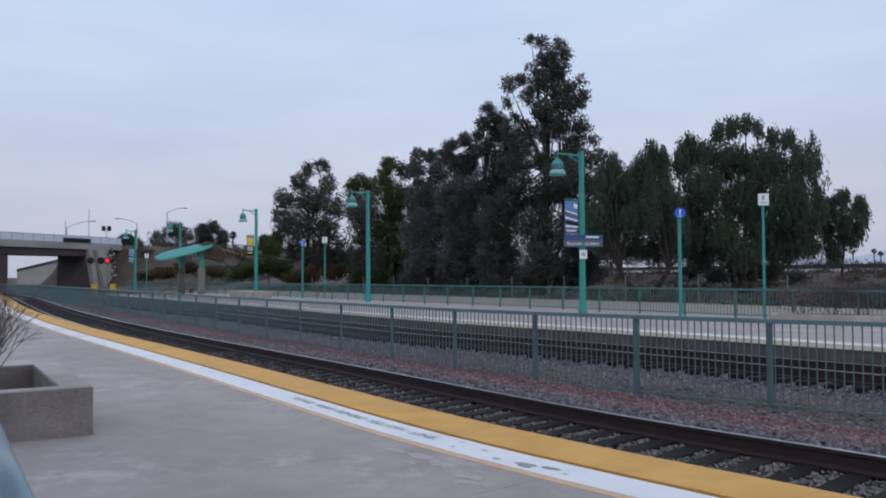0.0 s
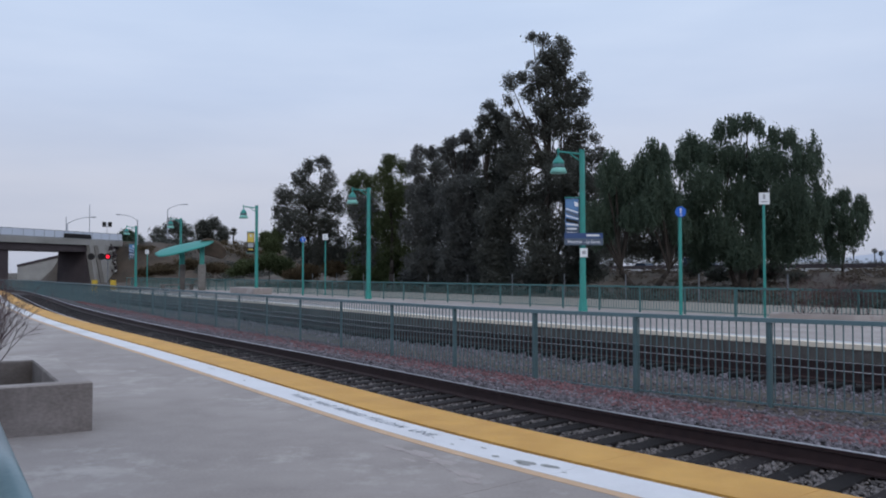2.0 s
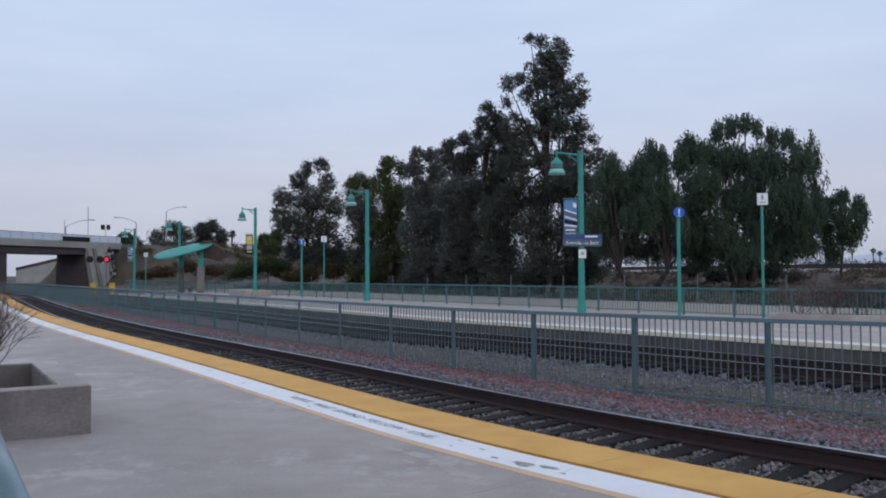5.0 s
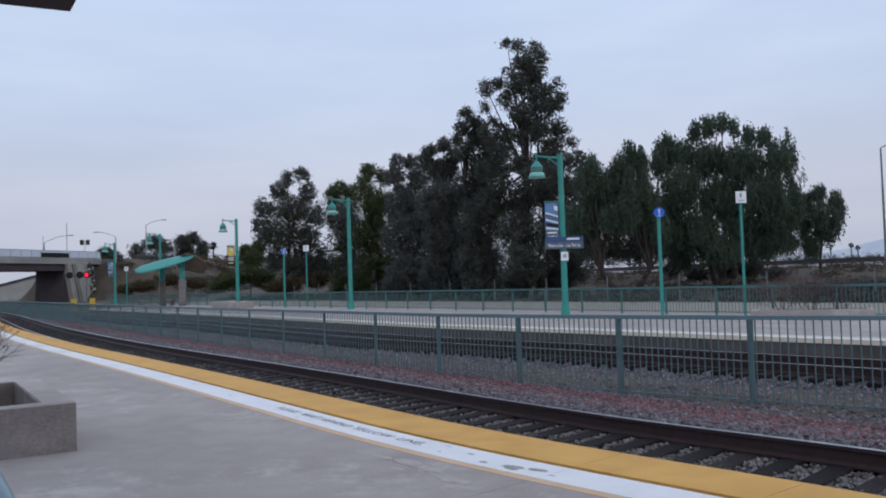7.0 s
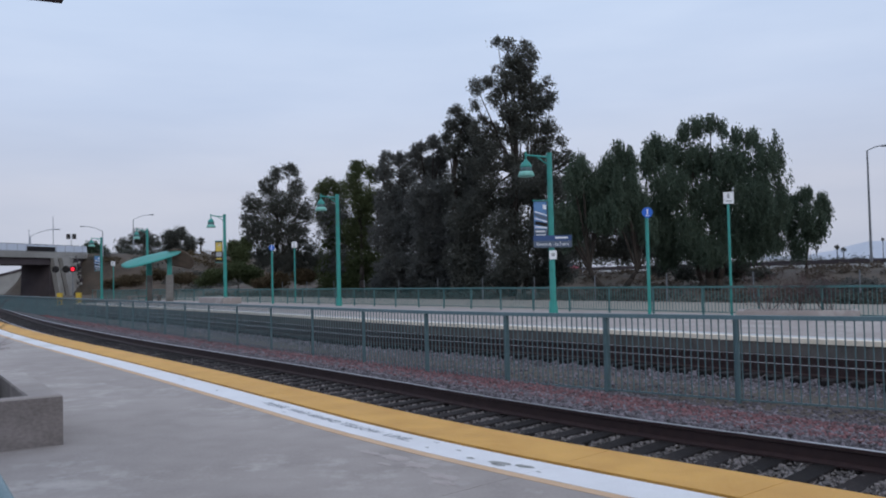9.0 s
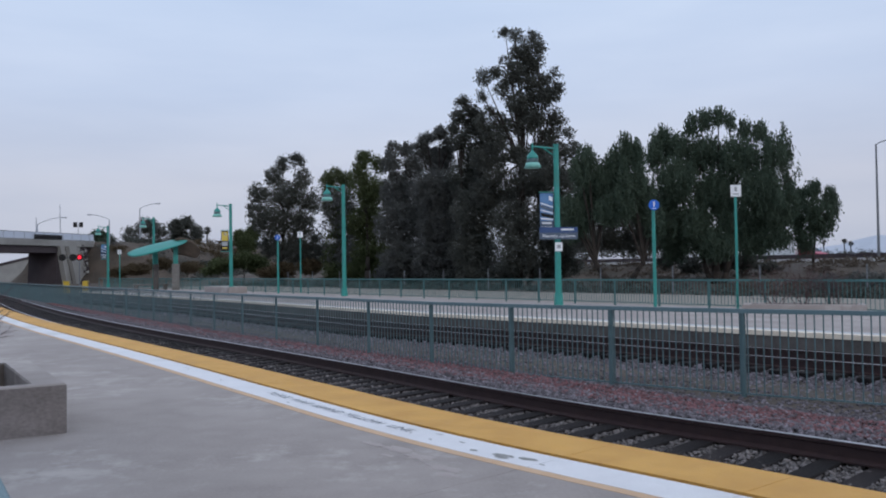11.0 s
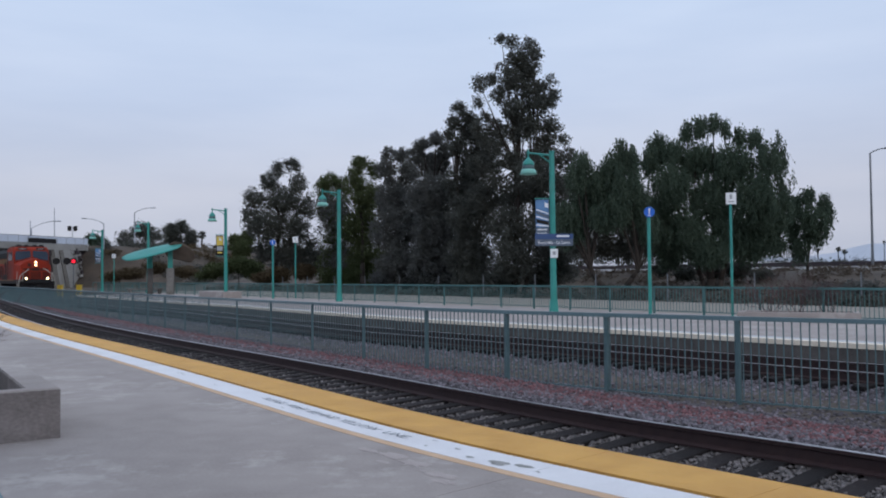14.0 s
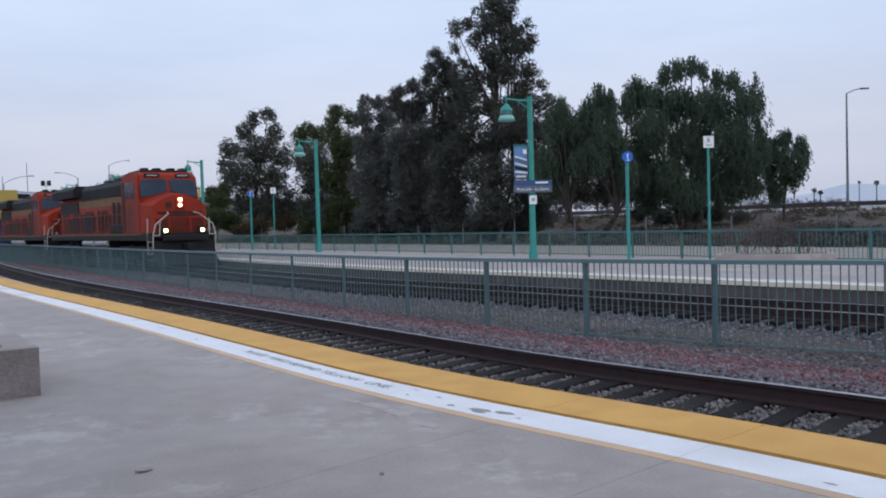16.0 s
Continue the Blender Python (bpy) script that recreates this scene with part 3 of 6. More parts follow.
# ---- lamps and signs of the far platform ----
def station_lamp(p, height, banner=None, group="platform lamps"):
    """A teal post with an arm and a bell-shaped shade that hangs towards the bridge."""
    lamp = thing("street_lamp", "teal steel platform lamp with a bell shade", "street lamp", Matrix.Translation(p) @ pose(0, 0, 0, 0, 0, 184), group)
    bm = bmesh.new()
    rod(bm, (0, 0, 0), (0, 0, height), 0.13, 0.105, 12)
    rod(bm, (0, 0, 0), (0, 0, 0.5), 0.19, 0.16, 12)
    rod(bm, (0, 0, height), (0, 0, height + 0.05), 0.12, 0.12, 12)
    part("pole", bm, TEAL, lamp)
    bm = bmesh.new()
    rod(bm, (0.05, 0, height - 0.12), (1.0, 0, height - 0.02), 0.04, 0.035)
    rod(bm, (0.05, 0, height - 0.42), (0.5, 0, height - 0.1), 0.028, 0.028)
    rod(bm, (0.95, 0, height + 0.1), (0.95, 0, height - 0.25), 0.035)
    part("arm", bm, TEAL, lamp)
    bm = lathe(bmesh.new(), [(0.06, 0.0), (0.10, -0.06), (0.20, -0.16), (0.235, -0.26), (0.24, -0.30)], 16)
    shade = part("shade", bm, TEAL, lamp, "", True)
    shade.location = (0.95, 0, height - 0.22)
    bm = lathe(bmesh.new(), [(0.225, -0.30), (0.235, -0.42), (0.22, -0.46)], 16)
    part("glass", bm, TEAL_GREY, shade, "dark slatted glass band", True)
    bm = lathe(bmesh.new(), [(0.25, -0.46), (0.30, -0.54), (0.34, -0.66), (0.30, -0.67)], 16)
    part("skirt", bm, TEAL_LIGHT, shade, "pale flared skirt", True)
    if banner:
        bn = part("banner", box(bmesh.new(), 0.16, 0.68, -0.015, 0.015, height - 3.35, height - 1.9), banner[0], lamp, banner[1])
        for z0, z1, x0, x1, lean, m in banner[2]:
            part("print", prism(bmesh.new(), [(x0, height - z1), (x1, height - z1 + lean), (x1, height - z0 + lean), (x0, height - z0)], 0.016, 0.022, "y"), m, bn)
        for z in (height - 1.85, height - 3.4):
            part("bracket", rod(bmesh.new(), (0.0, 0, z), (0.72, 0, z), 0.02), TEAL, lamp)
    return lamp


BLUE_PRINT = [(2.05, 2.22, 0.18, 0.32, 0.05, SIGN_WHITE), (2.42, 2.47, 0.17, 0.66, 0.16, SIGN_WHITE), (2.52, 2.64, 0.17, 0.66, 0.18, SIGN_NAVY), (2.67, 2.72, 0.17, 0.66, 0.14, SIGN_WHITE),
              (2.76, 2.90, 0.17, 0.66, 0.10, LOCO_BLACK), (2.91, 2.97, 0.17, 0.66, 0.05, SIGN_WHITE), (2.99, 3.345, 0.165, 0.675, 0.0, SIGN_NAVY), (3.05, 3.11, 0.24, 0.62, 0.0, SIGN_WHITE), (3.20, 3.26, 0.24, 0.62, 0.0, SIGN_WHITE)]
YELLOW_PRINT = [(1.98, 2.62, 0.2, 0.64, 0.0, SIGN_YELLOW), (2.1, 2.3, 0.3, 0.5, 0.08, SIGN_WHITE), (2.68, 3.0, 0.22, 0.62, 0.0, SIGN_GREY), (3.1, 3.2, 0.24, 0.6, 0.0, SIGN_YELLOW)]
LAMPS = [((5.5, 33.1, 0), 6.35, (SIGN_SKY, "blue and white banner", BLUE_PRINT)), ((-4.4, 49.4, 0), 6.5, None), ((-13.6, 61.1, 0), 6.4, (LOCO_BLACK, "black and yellow banner", YELLOW_PRINT)),
         ((-24.7, 78.9, 0), 6.65, None), ((-32.0, 87.3, 0), 6.4, (SIGN_SKY, "blue and white banner", BLUE_PRINT))]
for p, h, b in LAMPS:
    station_lamp(Vector(p), h, b)

# station name board on the first lamp's post
board = thing("station_sign", "dark blue station name board with white lettering", "sign", Matrix.Translation((5.5, 33.1, 0)) @ pose(0, 0, 0, 0, 0, 8))
part("panel", box(bmesh.new(), -0.78, 0.78, -0.17, -0.135, 2.62, 2.88), SIGN_NAVY, board)
part("header", box(bmesh.new(), -0.78, 0.78, -0.175, -0.135, 2.885, 3.10), SIGN_BLUE, board, "bright blue header strip")
lettering("Riverside - La Sierra", 0.19, SIGN_WHITE, pose(0, -0.174, 2.75, 90, 0, 0), board, "lettering", "white letters", stretch=0.85)
part("print", box(bmesh.new(), 0.1, 0.62, -0.180, -0.176, 2.97, 3.04), SIGN_WHITE, board)
part("bracket", box(bmesh.new(), -0.05, 0.05, -0.14, -0.09, 2.6, 3.1), TEAL, board)
plate = thing("notice_plate", "small white notice plate on the lamp post", "sign", Matrix.Translation((5.5, 33.1, 0)) @ pose(0, 0, 0, 0, 0, 8))
part("panel", box(bmesh.new(), -0.15, 0.15, -0.155, -0.13, 2.15, 2.5), SIGN_WHITE, plate)
part("print", box(bmesh.new(), -0.07, 0.07, -0.16, -0.155, 2.27, 2.4), SIGN_GREY, plate)


def pole_sign(p, height, kind_):
    if kind_ == "disc":
        sg = thing("pole_sign", "round bright blue sign on a teal post", "sign", Matrix.Translation(p), "round signs")
        part("post", rod(bmesh.new(), (0, 0, 0), (0, 0, height), 0.062, 0.062, 10), TEAL, sg)
        bm = bmesh.new()
        rod(bm, (0, -0.10, height - 0.04), (0, -0.075, height - 0.04), 0.19, 0.19, 24)
        disc = part("panel", bm, SIGN_BRIGHT, sg, "bright blue disc")
        bm = bmesh.new()
        rod(bm, (0, -0.105, height + 0.05), (0, -0.101, height + 0.05), 0.035, n=10)
        box(bm, -0.02, 0.02, -0.105, -0.101, height - 0.1, height + 0.02)
        box(bm, -0.06, 0.06, -0.105, -0.101, height - 0.17, height - 0.145)
        part("print", bm, SIGN_WHITE, disc)
    else:
        sg = thing("pole_sign", "square white sign on a thin teal post", "sign", Matrix.Translation(p), "square signs")
        part("post", rod(bmesh.new(), (0, 0, 0), (0, 0, height - 0.2), 0.045, 0.045, 10), TEAL, sg)
        pan = part("panel", box(bmesh.new(), -0.18, 0.18, -0.07, -0.045, height - 0.4, height), SIGN_WHITE, sg, "white panel")
        bm = bmesh.new()
        box(bm, -0.05, 0.03, -0.076, -0.071, height - 0.22, height - 0.06)
        box(bm, -0.1, 0.1, -0.076, -0.071, height - 0.33, height - 0.29)
        part("print", bm, SIGN_GREY, pan)
    return sg


pole_sign(Vector((8.36, 29.6, 0)), 3.72, "disc")
pole_sign(Vector((10.9, 28.5, 0)), 4.25, "square")
pole_sign(Vector((-9.6, 57.4, 0)), 3.85, "disc")
pole_sign(Vector((-8.1, 57.6, 0)), 4.2, "square")
pole_sign(Vector((-28.3, 80.2, 0)), 3.75, "square")


# ---- shelter on the far platform ----
def roof_shell(bm, length, width, rise, thick, nu=14, nv=8):
    """A leaf-shaped roof: straight behind, bowed in front, with a rounded and a pointed end."""
    up, lo = [], []
    for i in range(nu + 1):
        a = -1 + 2 * i / nu
        t = (a + 0.3) / (1.3 if a > -0.3 else 0.7)
        near = width * 0.62 * math.sqrt(max(1 - t * t, 0.01))
        far = width * 0.38 * math.sqrt(max(1 - abs(a) ** 6, 0.02))
        row_u, row_l = [], []
        for j in range(nv + 1):
            b = -1 + 2 * j / nv
            z = rise * (1 - b * b) + 0.10 * (1 - a * a)
            row_u.append(bm.verts.new((a * length / 2, b * (near if b < 0 else far), z)))
            row_l.append(bm.verts.new((a * length / 2, b * (near if b < 0 else far), z - thick)))
        up.append(row_u)
        lo.append(row_l)
    for i in range(nu):
        for j in range(nv):
            bm.faces.new((up[i][j], up[i + 1][j], up[i + 1][j + 1], up[i][j + 1])).material_index = 0
            bm.faces.new((lo[i][j], lo[i][j + 1], lo[i + 1][j + 1], lo[i + 1][j])).material_index = 1
        for j in (0, nv):
            bm.faces.new((up[i][j], lo[i][j], lo[i + 1][j], up[i + 1][j])).material_index = 0
    for i in (0, nu):
        for j in range(nv):
            bm.faces.new((up[i][j], up[i][j + 1], lo[i][j + 1], lo[i][j])).material_index = 0
    bmesh.ops.recalc_face_normals(bm, faces=bm.faces[:])
    return bm


shelter = thing("platform_shelter", "shelter with a tilted teal roof on concrete columns", "shelter", Matrix.Translation((-21.6, 74.6, 0)) @ pose(0, 0, 0, 0, 0, 12))
roof = part("roof", roof_shell(bmesh.new(), 5.1, 2.9, 0.10, 0.06), [TEAL, CANOPY_DARK], shelter, "teal curved roof", True)
roof.matrix_basis = pose(-1.35, 0, 3.78, 17, -13, 0)
wing = part("rear_roof", roof_shell(bmesh.new(), 2.6, 2.0, 0.06, 0.06), mat("brown_soffit", (0.10, 0.075, 0.06), (0.17, 0.13, 0.10), 0.8, 2, 30, 0.05), shelter, "smaller roof leaf with a brown underside", True)
wing.matrix_basis = pose(0.95, 0.6, 3.55, -48, 14, 0)
for x, y, m in ((0.15, 0.0, CONCRETE_OLD), (-1.62, 1.0, FACE)):
    col = part("column", box(bmesh.new(), x - (0.31 if x > -1 else 0.22), x + (0.31 if x > -1 else 0.22), y - 0.3, y + 0.3, 0, 2.3, bevel=0.03), m, shelter)
    part("bracket", box(bmesh.new(), x - 0.2, x + 0.2, y - 0.12, y + 0.12, 2.302, 4.1 if x > -1 else 3.6), TEAL, col, "teal steel head")
bench = thing("bench", "concrete bench beside the shelter", "bench", Matrix.Translation((-24.2, 76.4, 0)) @ pose(0, 0, 0, 0, 0, 35))
part("seat", box(bmesh.new(), -1.6, 1.6, -0.25, 0.25, 0.42, 0.52, bevel=0.02), CONCRETE_OLD, bench)
for x in (-1.3, 1.3):
    part("leg", box(bmesh.new(), x - 0.12, x + 0.12, -0.2, 0.2, 0, 0.418), CONCRETE_OLD, bench)
low = thing("planter", "low pale concrete planter on the platform", "planter", Matrix.Translation((-14.3, 62.3, 0)) @ pose(0, 0, 0, 0, 0, 124.4))
part("wall", box(bmesh.new(), -2.4, 2.4, -0.7, 0.7, 0, 0.45, bevel=0.03), CONCRETE, low)


def planter(m, lx, ly, h, wall, label, material=None, side=None):
    pl = thing("planter", label, "planter", m)
    ring = bmesh.new()
    b = 0.015
    loops = []

    def wide(i):
        """The wall along y = 0 may be thicker than the others."""
        return i + (side - wall if side and i > wall / 2 else 0)
    for inset, z in ((0, 0), (0, h - b), (b, h), (wall - b, h), (wall, h - b), (wall, 0.05)):
        loops.append([ring.verts.new(p) for p in ((inset, wide(inset), z), (lx - inset, wide(inset), z), (lx - inset, ly - inset, z), (inset, ly - inset, z))])
    for i, (p, q) in enumerate(zip(loops, loops[1:])):
        for k in range(4):
            ring.faces.new((p[k], p[(k + 1) % 4], q[(k + 1) % 4], q[k])).material_index = 1 if i in (1, 2) else 0
    bmesh.ops.recalc_face_normals(ring, faces=ring.faces[:])
    part("wall", ring, [material or CONCRETE_OLD, CONCRETE], pl)
    bm = bmesh.new()
    n = 10
    g = [[bm.verts.new((wall + (lx - 2 * wall) * i / n, wall + (ly - 2 * wall) * j / n, max(h - 0.36, 0.08) + 0.05 * noise.noise(Vector((i * 0.6, j * 0.6, lx))))) for j in range(n + 1)] for i in range(n + 1)]
    for i in range(n):
        for j in range(n):
            bm.faces.new((g[i][j], g[i + 1][j], g[i + 1][j + 1], g[i][j + 1]))
    part("soil", bm, SOIL, pl, "dark dry soil")
    return pl


# near planter with a bare shrub
planter(Matrix.Translation((-3.475, 8.36, 0)) @ pose(0, 0, 0, 0, 0, 121.5) , 2.75, 2.2, 0.485, 0.18, "square board-marked concrete planter on the platform", PLANTER_CONCRETE, 0.3)
planter(Matrix.Translation((10.1, 26.05, 0)) @ pose(0, 0, 0, 0, 0, -26), 3.5, 1.35, 0.27, 0.2, "low pale concrete planter before the railing", CONCRETE)


def bare_shrub(p, height, spread, n, seed, label):
    random.seed(seed)
    sh = thing("shrub", label, "shrub", Matrix.Translation(p))
    bm = bmesh.new()

    def grow(a, d, length, r, depth):
        b = a + d * length
        rod(bm, a, b, r, r * 0.65, 5 if r > 0.006 else 3)
        if depth:
            for _ in range(random.choice((2, 3, 3))):
                e = (d + Vector((random.gauss(0, 0.42), random.gauss(0, 0.42), random.gauss(0.12, 0.25)))).normalized()
                grow(b - d * length * random.uniform(0, 0.4), e, length * random.uniform(0.6, 0.85), r * 0.6, depth - 1)
    for _ in range(n):
        d = Vector((random.gauss(0, spread), random.gauss(0, spread), 1)).normalized()
        grow(Vector((random.gauss(0, 0.08), random.gauss(0, 0.08), 0)), d, height * 0.36, 0.011, 4)
    part("crown", bm, TWIG, sh)["kind"] = "stuff"
    return sh


bare_shrub((-4.95, 9.05, 0.14), 1.5, 0.09, 13, 3, "bare reddish-brown shrub in a concrete planter")
bare_shrub((11.2, 26.35, 0.05), 1.6, 0.35, 9, 5, "bare reddish shrub in the low planter")
bare_shrub((12.0, 25.95, 0.05), 1.7, 0.35, 9, 6, "bare reddish shrub in the low planter")
bare_shrub((12.8, 25.55, 0.05), 1.45, 0.35, 8, 7, "bare reddish shrub in the low planter")

# ---- handrail and shelter roof beside the camera ----
hand = thing("handrail", "teal tubular handrail on the near platform", "railing")
A0, A1 = Vector((-1.605, 2.95, 1.06)), Vector((-0.675, 1.42, 1.06))
part("top_rail", tube(bmesh.new(), [A0, A1], 0.04, 16), HANDRAIL_PAINT, hand, "", True)
part("bottom_rail", tube(bmesh.new(), [A0 - Vector((0, 0, 0.9)), A1 - Vector((0, 0, 0.9))], 0.02, 10), HANDRAIL_PAINT, hand)
for k in (0.0, 0.5, 1.0):
    p = A0.lerp(A1, k)
    part("post", rod(bmesh.new(), (p.x, p.y, 0), (p.x, p.y, 1.05), 0.026, n=10), HANDRAIL_PAINT, hand)
for k in range(1, 16):
    p = A0.lerp(A1, k / 16)
    part("baluster", rod(bmesh.new(), (p.x, p.y, 0.16), (p.x, p.y, 1.04), 0.008, n=6), HANDRAIL_PAINT, hand)

pebble = thing("pebble", "small dark stone lying on the platform", "stone", Matrix.Translation((-0.12, 5.25, 0.012)))
bm = bmesh.new()
bmesh.ops.create_icosphere(bm, subdivisions=1, radius=0.017)
for v in bm.verts:
    v.co.z *= 0.6
part("stone", bm, STONE_DARK, pebble)
leaf_fallen = thing("dry_leaf", "curled brown dry leaf lying on the platform", "leaf", Matrix.Translation((-1.68, 5.58, 0.004)) @ pose(0, 0, 0, 0, 0, 40))
bm = bmesh.new()
rib = [[bm.verts.new((0.062 * a, b * 0.036 * (1 - a * a) ** 0.6 + 0.002 * b, 0.002 + 0.007 * b * b + 0.005 * a * a)) for b in (-1, 0, 1)] for a in (-0.98, -0.5, 0, 0.5, 0.98)]
for p, q in zip(rib, rib[1:]):
    for k in range(2):
        bm.faces.new((p[k], p[k + 1], q[k + 1], q[k]))
part("blade", bm, DRY_LEAF, leaf_fallen, "", True)

near_roof = thing("platform_shelter", "dark shelter roof overhead on the near platform", "shelter")
C0, C1, C2 = Vector((-2.1, 5.05)), Vector((-2.62, 4.80)), Vector((-1.62, 4.23))
d1, d2 = (C1 - C0).normalized(), (C2 - C0).normalized()
bm = bmesh.new()
ring = [C0, C0 + d1 * 3.6, C0 + d1 * 3.6 + d2 * 4.5, C0 + d2 * 4.5]
lo_, hi_ = [bm.verts.new((p.x, p.y, 3.26)) for p in ring], [bm.verts.new((p.x, p.y, 3.42)) for p in ring]
bm.faces.new(lo_[::-1])
bm.faces.new(hi_)
for k in range(4):
    bm.faces.new((lo_[k], lo_[(k + 1) % 4], hi_[(k + 1) % 4], hi_[k]))
bmesh.ops.recalc_face_normals(bm, faces=bm.faces[:])
part("roof", bm, CANOPY_DARK, near_roof)
for k in (0.25, 0.75):
    p = C0 + d1 * 2.4 + d2 * 4.5 * k
    part("column", box(bmesh.new(), p.x - 0.15, p.x + 0.15, p.y - 0.15, p.y + 0.15, 0, 3.255), CONCRETE_OLD, near_roof)


# ---- road bridge over the tracks ----
bridge = thing("road_bridge", "concrete road bridge over the railway with a railing", "bridge", kind="structure")
BM = Matrix.Translation((-63, 119.4, 0)) @ pose(0, 0, 0, 0, 0, math.degrees(math.atan2(0.943, 0.33)))
# local x runs along the road, away from the camera; y to its left
part("deck", box(bmesh.new(), -46, 25, 0.0, 6.8, 6.05, 6.5, m=BM), BRIDGE, bridge, "pale concrete deck edge")
for k in range(4):
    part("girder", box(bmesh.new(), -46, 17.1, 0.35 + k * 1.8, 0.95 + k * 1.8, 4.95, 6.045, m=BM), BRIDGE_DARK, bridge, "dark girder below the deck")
part("parapet", box(bmesh.new(), -46, 25, -0.05, 0.25, 6.505, 7.0, m=BM), BRIDGE, bridge)
for z in (7.02, 8.1):
    part("railing_bar", box(bmesh.new(), -46, 25, 0.06, 0.12, z, z + 0.05, m=BM), GALV, bridge)
for k in range(36):
    part("railing_post", box(bmesh.new(), -46 + k * 2, -45.95 + k * 2, 0.05, 0.13, 7.005, 8.16, m=BM), HAZY, bridge)
part("railing_mesh", box(bmesh.new(), -46, 25, 0.085, 0.095, 7.01, 8.1, m=BM), mat("pale_mesh_panel", (0.53, 0.575, 0.67), (0.59, 0.635, 0.73), 0.8, 2, 20, 0), bridge, "pale mesh panels")
part("sign_panel", box(bmesh.new(), 11.8, 17.6, -0.14, -0.06, 7.05, 7.75, m=BM), LOCO_BLACK, bridge, "dark panel fixed outside the railing")
# abutment coloured dark to stand in for the shade below the deck
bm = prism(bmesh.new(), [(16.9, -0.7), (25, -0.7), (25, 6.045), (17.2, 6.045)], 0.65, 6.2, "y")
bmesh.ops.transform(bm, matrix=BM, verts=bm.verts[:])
part("abutment", bm, BRIDGE_DARK, bridge, "abutment wall with its shade in the colour")
bm = prism(bmesh.new(), [(18.5, -0.7), (19.7, -0.7), (17.9, 6.04), (17.0, 6.04)], -0.3, 0.6, "y")
bmesh.ops.transform(bm, matrix=BM, verts=bm.verts[:])
part("wing_wall", bm, BRIDGE, bridge, "pale sloping wing wall")
bm = prism(bmesh.new(), [(18.0, 6.0), (20.4, 6.0), (22.0, 1.5), (22.8, -0.7), (19.8, -0.7)], -1.1, -0.35, "y")
bmesh.ops.transform(bm, matrix=BM, verts=bm.verts[:])
part("slope_paving", bm, BRIDGE, bridge, "cracked pale paving on the slope")
random.seed(31)
for k in range(60):
    # broken concrete along the foot and the edge of the paving
    f = random.uniform(0, 1)
    bm = bmesh.new()
    bmesh.ops.create_cube(bm, size=random.uniform(0.2, 0.5))
    for v in bm.verts:
        v.co *= random.uniform(0.6, 1.2)
    bmesh.ops.transform(bm, matrix=BM @ pose(20.3 + 2.6 * f + random.gauss(0, 0.45), random.uniform(-1.7, -1.0), 5.6 - 6.0 * f + random.gauss(0, 0.5), random.uniform(0, 90), random.uniform(0, 90), 0), verts=bm.verts[:])
    part("rubble", bm, BRIDGE if k % 3 else BRIDGE_DARK, bridge, "broken concrete on the slope")
part("pier", box(bmesh.new(), -1.2, 1.9, 0.6, 6.2, -0.7, 4.945, m=BM), BRIDGE_DARK, bridge, "dark concrete pier with its shade in the colour")
wall_top = [(-101.5, 3.0), (-92.0, 5.2), (-78.0, 8.0)]
part("retaining_wall", prism(bmesh.new(), [(-101.5, -0.9)] + wall_top + [(-78.0, -0.9)], 200.0, 201.0, "y"), BRIDGE, bridge, "sloping retaining wall beyond the bridge")
part("wall_cap", prism(bmesh.new(), [(x, z + 0.01) for x, z in wall_top] + [(x, z + 0.55) for x, z in wall_top[::-1]], 199.8, 201.2, "y"), BRIDGE_DARK, bridge, "dark capping of the wall")

# ---- signals and cabinets near the bridge ----
sig = thing("railway_signal", "railway signal mast showing a red light", "signal", Matrix.Translation((-40.1, 100.3, -0.65)) @ pose(0, 0, 0, 0, 0, 20))
part("mast", rod(bmesh.new(), (0, 0, 0), (0, 0, 4.6), 0.06, n=8), GALV, sig)
for x, r in ((-1.85, 0.40), (-0.72, 0.42), (0.0, 0.40)):
    head = part("signal_head", rod(bmesh.new(), (x, -0.05, 4.15), (x, 0.15, 4.15), r, n=16), LOCO_BLACK, sig, "round black target")
    if x == 0:
        part("lamp", rod(bmesh.new(), (x, -0.10, 4.15), (x, -0.06, 4.15), 0.21, n=14), LIGHT_RED, head, "lit red lens")
part("arm", rod(bmesh.new(), (-1.85, 0.05, 4.15), (0, 0.05, 4.15), 0.04, n=6), GALV, sig)
for p in ((-40.35, 97.2), (-38.4, 97.7)):
    cab = thing("signal_cabinet", "small yellow equipment cabinet by the tracks", "cabinet", Matrix.Translation((p[0], p[1], -0.62)), "yellow cabinets")
    part("body", box(bmesh.new(), -0.28, 0.28, -0.2, 0.2, 0, 1.3, bevel=0.03), BOX_SIGNAL, cab)
    part("roof", box(bmesh.new(), -0.31, 0.31, -0.23, 0.23, 1.302, 1.36), BOX_SIGNAL, cab)


road_sign = thing("road_sign", "pair of small dark road signs on a post", "sign", Matrix.Translation((-56.4, 140.6, 6.5)) @ pose(0, 0, 0, 0, 0, 21))
part("post", rod(bmesh.new(), (0, 0, 0), (0, 0, 3.4), 0.06, n=6), HAZY, road_sign)
for x in (-0.45, 0.45):
    part("panel", box(bmesh.new(), x - 0.3, x + 0.3, -0.09, -0.065, 2.75, 3.6), LOCO_BLACK, road_sign)
part("bracket", box(bmesh.new(), -0.7, 0.7, -0.062, -0.03, 3.1, 3.2), HAZY, road_sign)


